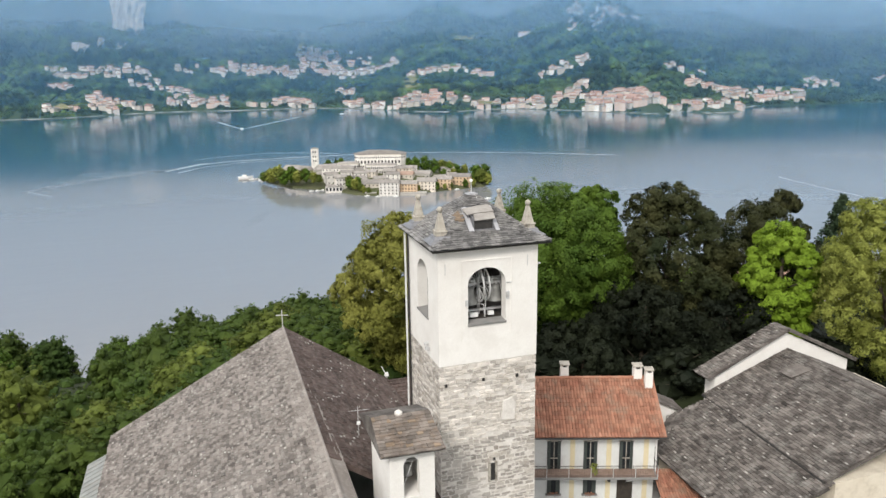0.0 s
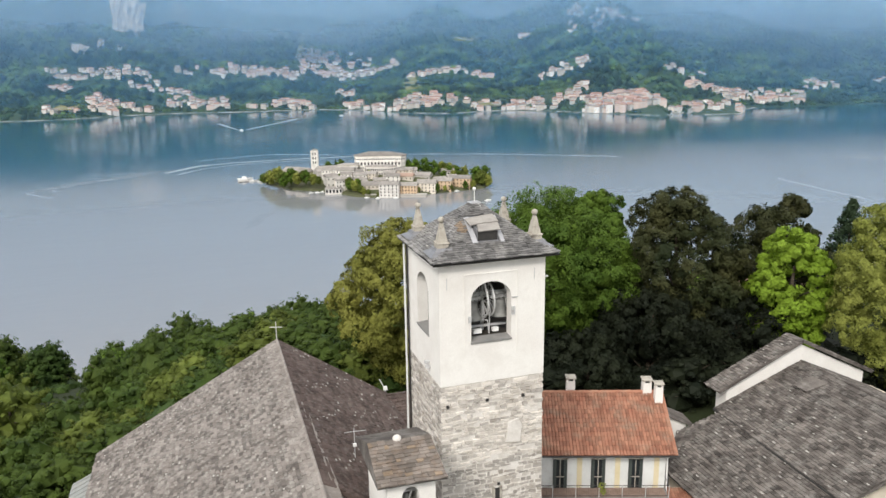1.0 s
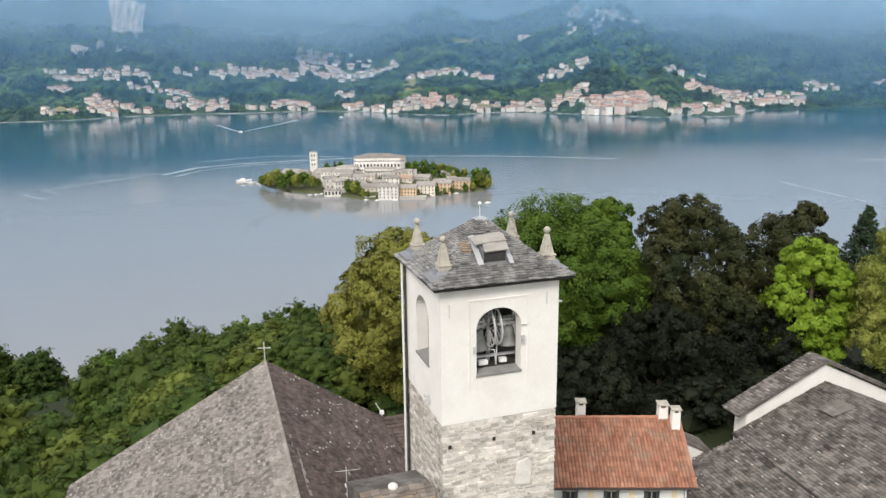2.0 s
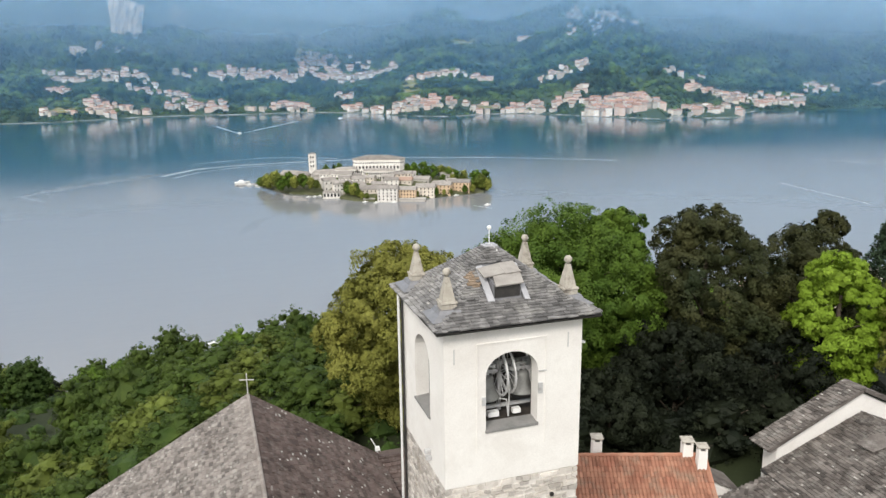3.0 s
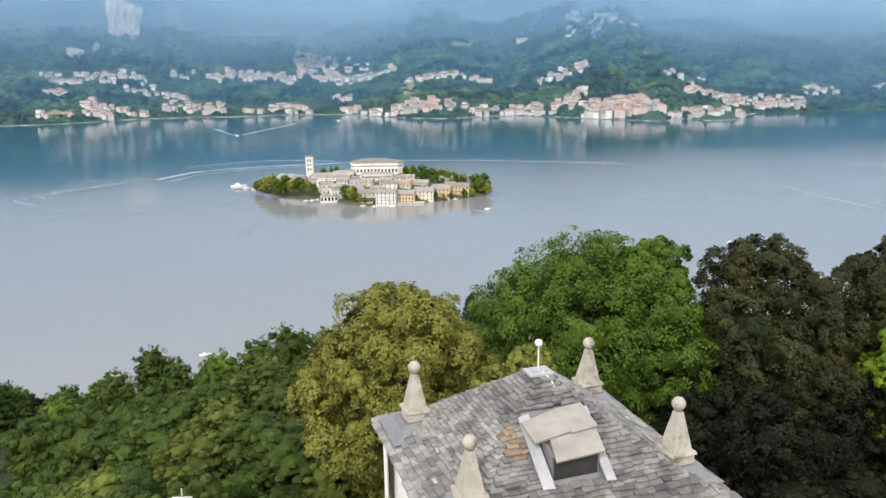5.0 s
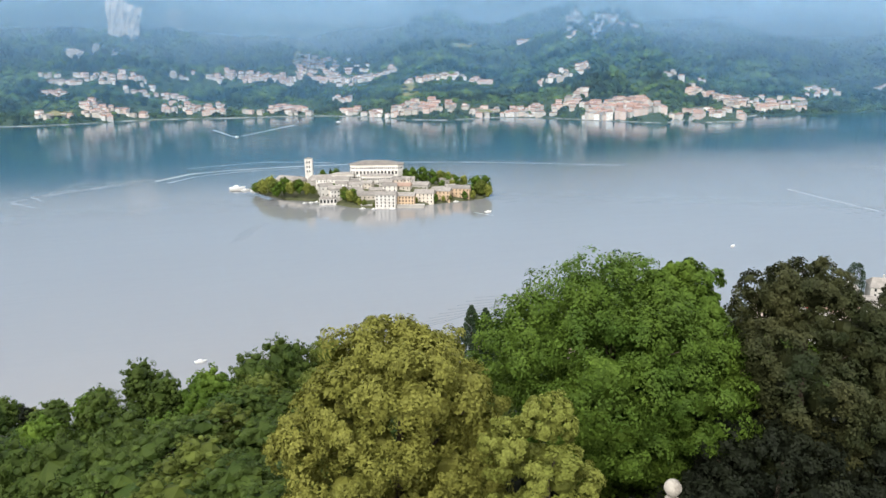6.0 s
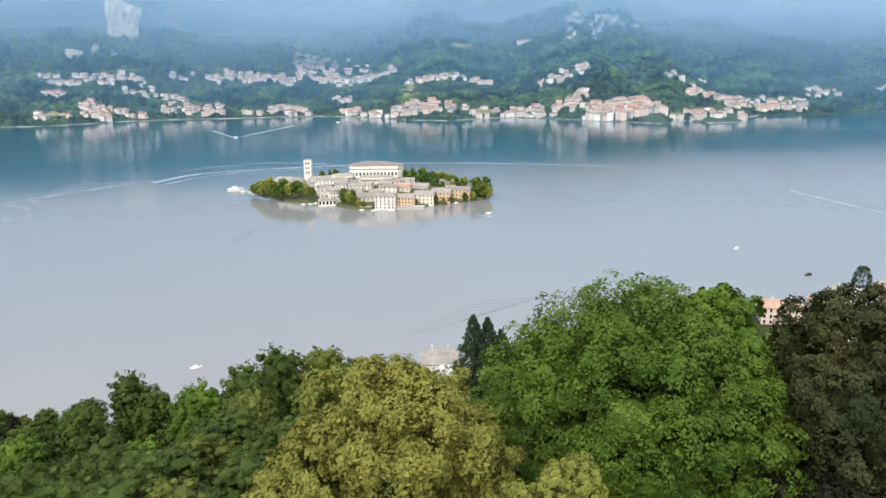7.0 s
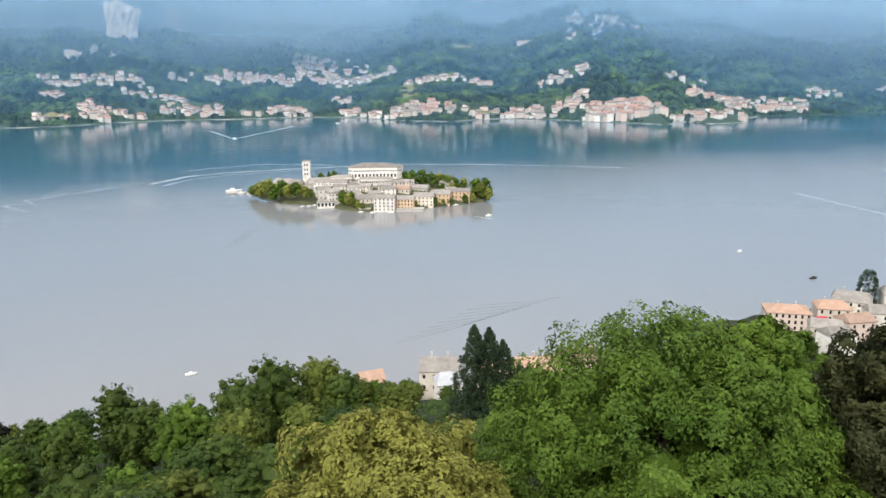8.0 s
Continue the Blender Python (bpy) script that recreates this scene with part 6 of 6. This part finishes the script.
pier = thing("pier", "long low landing stage with a moored white ferry boat", "pier", Matrix.Translation(at(838, -207, LAKE)))
part("deck", Geo().box((-6, 4, 1.0), (34, 4, 0.5)), W4, pier)
for k in range(6):
    part("pile", Geo().box((-20 + 6 * k, 4, -0.5), (0.6, 0.6, 3.4)), DARK_WOOD, pier)


def boat(d, l, s, turn, name="boat", label="small white motor boat on the lake", mat=WHITE_METAL):
    b = thing(name, label, "boat", Matrix.Translation(at(d, l, LAKE)) @ Matrix.Rotation(radians(turn), 4, "Z") @ Matrix.Diagonal((s, s, s, 1)))
    o = lambda k, z: [(-2.6 * k, -0.9 * k, z), (1.2 * k, -0.95 * k, z), (3.0 * k, 0, z + 0.15), (1.2 * k, 0.95 * k, z), (-2.6 * k, 0.9 * k, z)]
    part("hull", Geo().loft([o(0.75, -0.3), o(0.95, 0.25), o(1.0, 0.7), o(0.86, 0.6)]), mat, b)
    part("cabin", Geo().box((-0.2, 0, 0.95), (1.9, 1.2, 0.8), taper=0.8), mat, b)
    part("windscreen", Geo().box((0.75, 0, 1.05), (0.1, 1.05, 0.4)), GLASS, b)
    return b


boat(850, -226, 3.2, 0, "ferry_boat", "white passenger ferry moored at the pier")
boat(337, -107, 0.95, 5)
for d, l, a in ((838, -214, 8), (833, -203, 0), (829, -194, 15)):
    boat(d, l, 1.7, a, label="white boat moored beside the landing stage")
boat(544, 208, 1.0, 30)
boat(473, 224.5, 1.1, 10, label="small dark boat on the lake", mat=DARK_WOOD)
boat(690, 43, 1.3, 15)
boat(1573, -417, 2.0, 120, label="fast white motor boat drawing a wake")
boat(2030, -267, 2.2, 0)
for d, l, a in ((752, -127, 10), (750, -133, 15), (756, -122, 0), (716, -73, 5), (712, -62, 0), (712, -45, 170), (748, 15, -10)):
    boat(d, l, 1.0, a, label="small white boat moored at the island quay")
# wakes: low foam-streaked ridges on the water
FOAM = material("foam_streak", (0.2, 0.25, 0.28), (0.45, 0.49, 0.51), 0.5, 0.08, 0.6, 0.2)


def wake(pts, w0, w1, mat=None):
    g = Geo()
    n = 40
    xs = np.linspace(0, 1, len(pts))
    P = [(np.interp(k / n, xs, [p[0] for p in pts]), np.interp(k / n, xs, [p[1] for p in pts])) for k in range(n + 1)]
    for k, (d, l) in enumerate(P):
        w = (w0 + (w1 - w0) * k / n) * rng.uniform(0.5, 1.2)
        a, b = P[max(k - 1, 0)], P[min(k + 1, n)]
        t = Vector((b[0] - a[0], b[1] - a[1], 0)).normalized()
        for q, z in ((-1, 0.0), (0, 0.12), (1, 0.0)):
            g.v.append(tuple(at(d - t.y * q * w, l + t.x * q * w, LAKE + 0.02 + z)))
    g.f = [(3 * k + q, 3 * k + q + 1, 3 * k + q + 4, 3 * k + q + 3) for k in range(n) for q in (0, 1)]
    tagged(part("boat_wake" if mat is None else "ripple", g, mat or FOAM), "pale foamy boat wake on the lake" if mat is None else "long low ripple spreading over the calm lake", "wake" if mat is None else "ripple")


wake([(1573, -420), (1790, -529)], 1.5, 4.0)
wake([(1575, -415), (1750, -390), (1938, -365)], 1.5, 6.0)
wake([(921, -342), (984, -322), (1019, -282), (1048, -213), (1072, -132), (1091, -62), (1078, 57), (1046, 170), (1020, 241)], 4.5, 0.9)
wake([(1040, -345), (1071, -312), (1100, -275), (1111, -250), (1106, -200), (1090, -150)], 0.8, 2.2)
wake([(905, -322), (960, -306), (1000, -268), (1030, -200), (1046, -160)], 1.6, 0.6)
# bright and dark reflections on ripples, painted as two base colours
RIPPLE = material("ripple_painted_sheen", (0.20, 0.235, 0.27), (0.33, 0.37, 0.405), 0.25, 0.05, 0.4, 0.2)
RIPPLE_DARK = material("ripple_dark_reflection", (0.125, 0.145, 0.165), (0.19, 0.205, 0.22), 0.15, 0.05, 0.4, 0.2)
for k in range(11):      # spreading swell behind the tour boat
    q = 0.6 + 0.08 * k
    wake([(925 - 20 * k, -450 + 6 * k), (930 - 17 * k, -420 - 2 * k), (934 - 14 * k, -370 - 6 * k), (950 - 11 * k, -330 - 8 * k)], q, 0.5 * q, RIPPLE if k % 2 else RIPPLE_DARK)
for k in range(9):
    wake([(372 + 7 * k, -22 + 5 * k), (386 + 6 * k, 0 + 6 * k), (402 + 5 * k, 18 + 6 * k)], 0.25, 0.4, RIPPLE_DARK)
for k in range(6):
    wake([(1010 - 16 * k, 470 + 20 * k), (990 - 16 * k, 540 + 20 * k), (980 - 18 * k, 640 + 20 * k)], 0.5, 0.8, RIPPLE if k % 2 else RIPPLE_DARK)
for k in range(5):
    wake([(655 - 4 * k, -146 - 3 * k), (625 - 4 * k, -152 - 2 * k), (592 - 4 * k, -150 - 2 * k)], 0.3, 0.2, RIPPLE_DARK)
wake([(674, 46), (690, 30)], 0.5, 0.9)
wake([(671, 386), (730, 375), (800, 364)], 0.3, 0.6)

# ---- town at the foot of the hill ----
def foot(d, l, lift=0.0):
    return max(near_ground(d, l), LAKE + 1) + lift


building("villa", "cream four-storey villa with an orange tiled hip roof", 387, 168, -91.5, 20, 15, 8.8, 2.6, -14, W2, ORANGE_ROOF, 3, 7, 6.0, (1.0, 1.7), chim=2, side=4)
building("shore_house", "pale shore house with an orange roof", 389, 191, -91.5, 15, 13, 9.5, 3.0, -14, W1, ORANGE_ROOF, 3, 4, 3.0, (1.0, 1.7), chim=2)
building("shore_house", "long house with a grey stone roof", 402, 208, -91.5, 18, 14, 9, 4.0, -30, W1, R2, 3, 5, 2.0, chim=2)
building("shore_house", "house with a grey stone roof near the cypress", 409, 241, -91.5, 24, 14, 9, 4.0, -20, W0, R2, 3, 5, 2.0, chim=2)
building("shore_house", "lower house with a grey stone roof", 361, 174, -90, 14, 11, 8, 3.0, -20, W1, R2, 2, 3, 1.0)
building("shore_house", "lower house with a brown tiled roof", 366, 190, -89, 14, 11, 8, 3.0, 10, W2, ROOFS[1], 2, 3, 1.0)
building("shore_house", "lower house with a stone roof", 348, 172, -89, 12, 11, 8, 3.0, 10, W0, R2, 2, 3, 1.0)
building("shore_house", "small house with a grey roof", 374, 209, -89, 18, 12, 9, 3.0, -12, W0, R2, 2, 4, 1.0)
aw = thing("awning", "red fabric awning over a terrace", "awning", Matrix.Translation(at(372, 178, -84.6)) @ Matrix.Rotation(radians(-25), 4, "Z"))
part("canopy", Geo().slab([(-2.6, -1.6, 1.6), (2.6, -1.6, 1.6), (2.6, 1.6, 2.4), (-2.6, 1.6, 2.4)], 0.1), material("red_fabric", (0.42, 0.03, 0.05), (0.5, 0.05, 0.07), 0.8, 2, 10, 0.1), aw)
for x in (-2.4, 2.4):
    part("pole", Geo().tube([(x, -1.4, -3.5), (x, -1.4, 1.55)], 0.06, 6), IRON, aw)
building("shore_house", "house with a steep grey roof and dormer by the water", 307, -1.5, -86, 15, 11, 8.5, 4.0, -3, W1, R2, 2, 4, 0.5, chim=2)
building("shore_house", "small white house with a pale metal roof", 291, 1.5, -83, 9, 8, 6.5, 3.5, 10, W0, material("pale_zinc_roof", (0.42, 0.43, 0.46), (0.5, 0.51, 0.54), 0.5, 0.5, 5, 0.1), 2, 2, 2.0)
building("shore_house", "house with a faded orange roof by the water", 309, -28, -91, 9, 9, 8, 3.5, 20, CREAM, ORANGE_ROOF, 2, 3, 0.0)
building("shore_house", "house with an orange tiled roof among trees", 305, 34, -84, 18, 11, 7, 4.0, 4, CREAM, ORANGE_ROOF, 2, 4, 1.0, chim=1)
building("shore_house", "house with an orange tiled roof behind the spruces", 308, 20, -86, 14, 10, 7, 3.6, -6, CREAM, ORANGE_ROOF, 2, 3, 0.0, chim=1)
building("shore_house", "brown-roofed house among trees", 305, 50, -80, 14, 10, 6, 4.0, 20, W2, ROOFS[1], 2, 3, 0.0, chim=1)
cyp = thing("cypress", "broad dark green cypress by the shore houses", "tree", Matrix.Translation(at(418, 225, -91.5)))
part("trunk", Geo().tube([(0, 0, 0), (0, 0, 8)], [0.5, 0.3], 8), BARK, cyp)
cl = []
for k in range(260):
    t = rng.random()
    r = 4.9 * math.sqrt(max(0.0, 1 - abs((t - 0.42) / 0.6) ** 2.4))
    a = rng.uniform(0, 6.28)
    cl.append((r * math.cos(a) * 0.9, r * math.sin(a) * 0.9, 2 + 17 * t, 0.9))
part("crown", leaf_cloud(rng, cl, 26, 0.3), NEEDLE, cyp)

# ---- laid pieces of roofs and walls ----
free = [m for m in ROOF_POSES if not (-0.86 < m.translation.x < 0.66 and -2.1 < m.translation.y < -0.8)]
rusty = [m for m in free if -1.32 < m.translation.x < -0.95 and -1.55 < m.translation.y < -0.95]
pieces("slate", [m for m in free if m not in rusty], SLABS, SLATE, roof, 300, "grey slate slabs", LICHEN)
pieces("rusty_slate", rusty, SLABS, RUST_SLATE, roof, 300)
wrng = np.random.default_rng(51)
WP = wall_poses(wrng, (TX0 - 0.0, TY0 + 0.01, 0), (TX1, TY0 + 0.01, 0), 6.0, 15.88, (0, -1, 0), batter=0.004)
WP = [m for m in WP if not (abs(m.translation.x - 0.12) < 0.4 and 9.0 < m.translation.z < 10.25)]
WL = wall_poses(wrng, (TX0 + 0.01, TY1, 0), (TX0 + 0.01, TY0, 0), 6.0, 15.88, (-1, 0, 0), batter=0.004)
pieces("stone", WP + WL, BLOCKS, STONE, tower, 300, "grey rubble stones in lime mortar")
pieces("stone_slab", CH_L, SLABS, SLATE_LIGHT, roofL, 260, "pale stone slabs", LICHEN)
pieces("stone_slab", CH_R, SLABS, SLATE_BROWN, roofR, 200, "dark brown stone slabs", LICHEN)
pieces("stone_slab", [m for i, m in enumerate(TU) if i % 13], SLABS, TURRET_SLATE, turret, 300)
pieces("rusty_slab", [m for i, m in enumerate(TU) if i % 13 == 0], SLABS, RUST_SLATE, turret, 300)
pieces("stone_slab", AN, SLABS, SLATE_BROWN, annex, 120, "dark brown stone slabs")
pieces("tile", TL, TILES, TILE, hroof, 300, "red barrel tiles")
pieces("tile", LT, TILES, TILE, leanto, 300, "red barrel tiles")
pieces("stone_slab", CN + CA + CC, SLABS, GREY_ROOF, chapel, 300, "grey stone slabs", LICHEN)
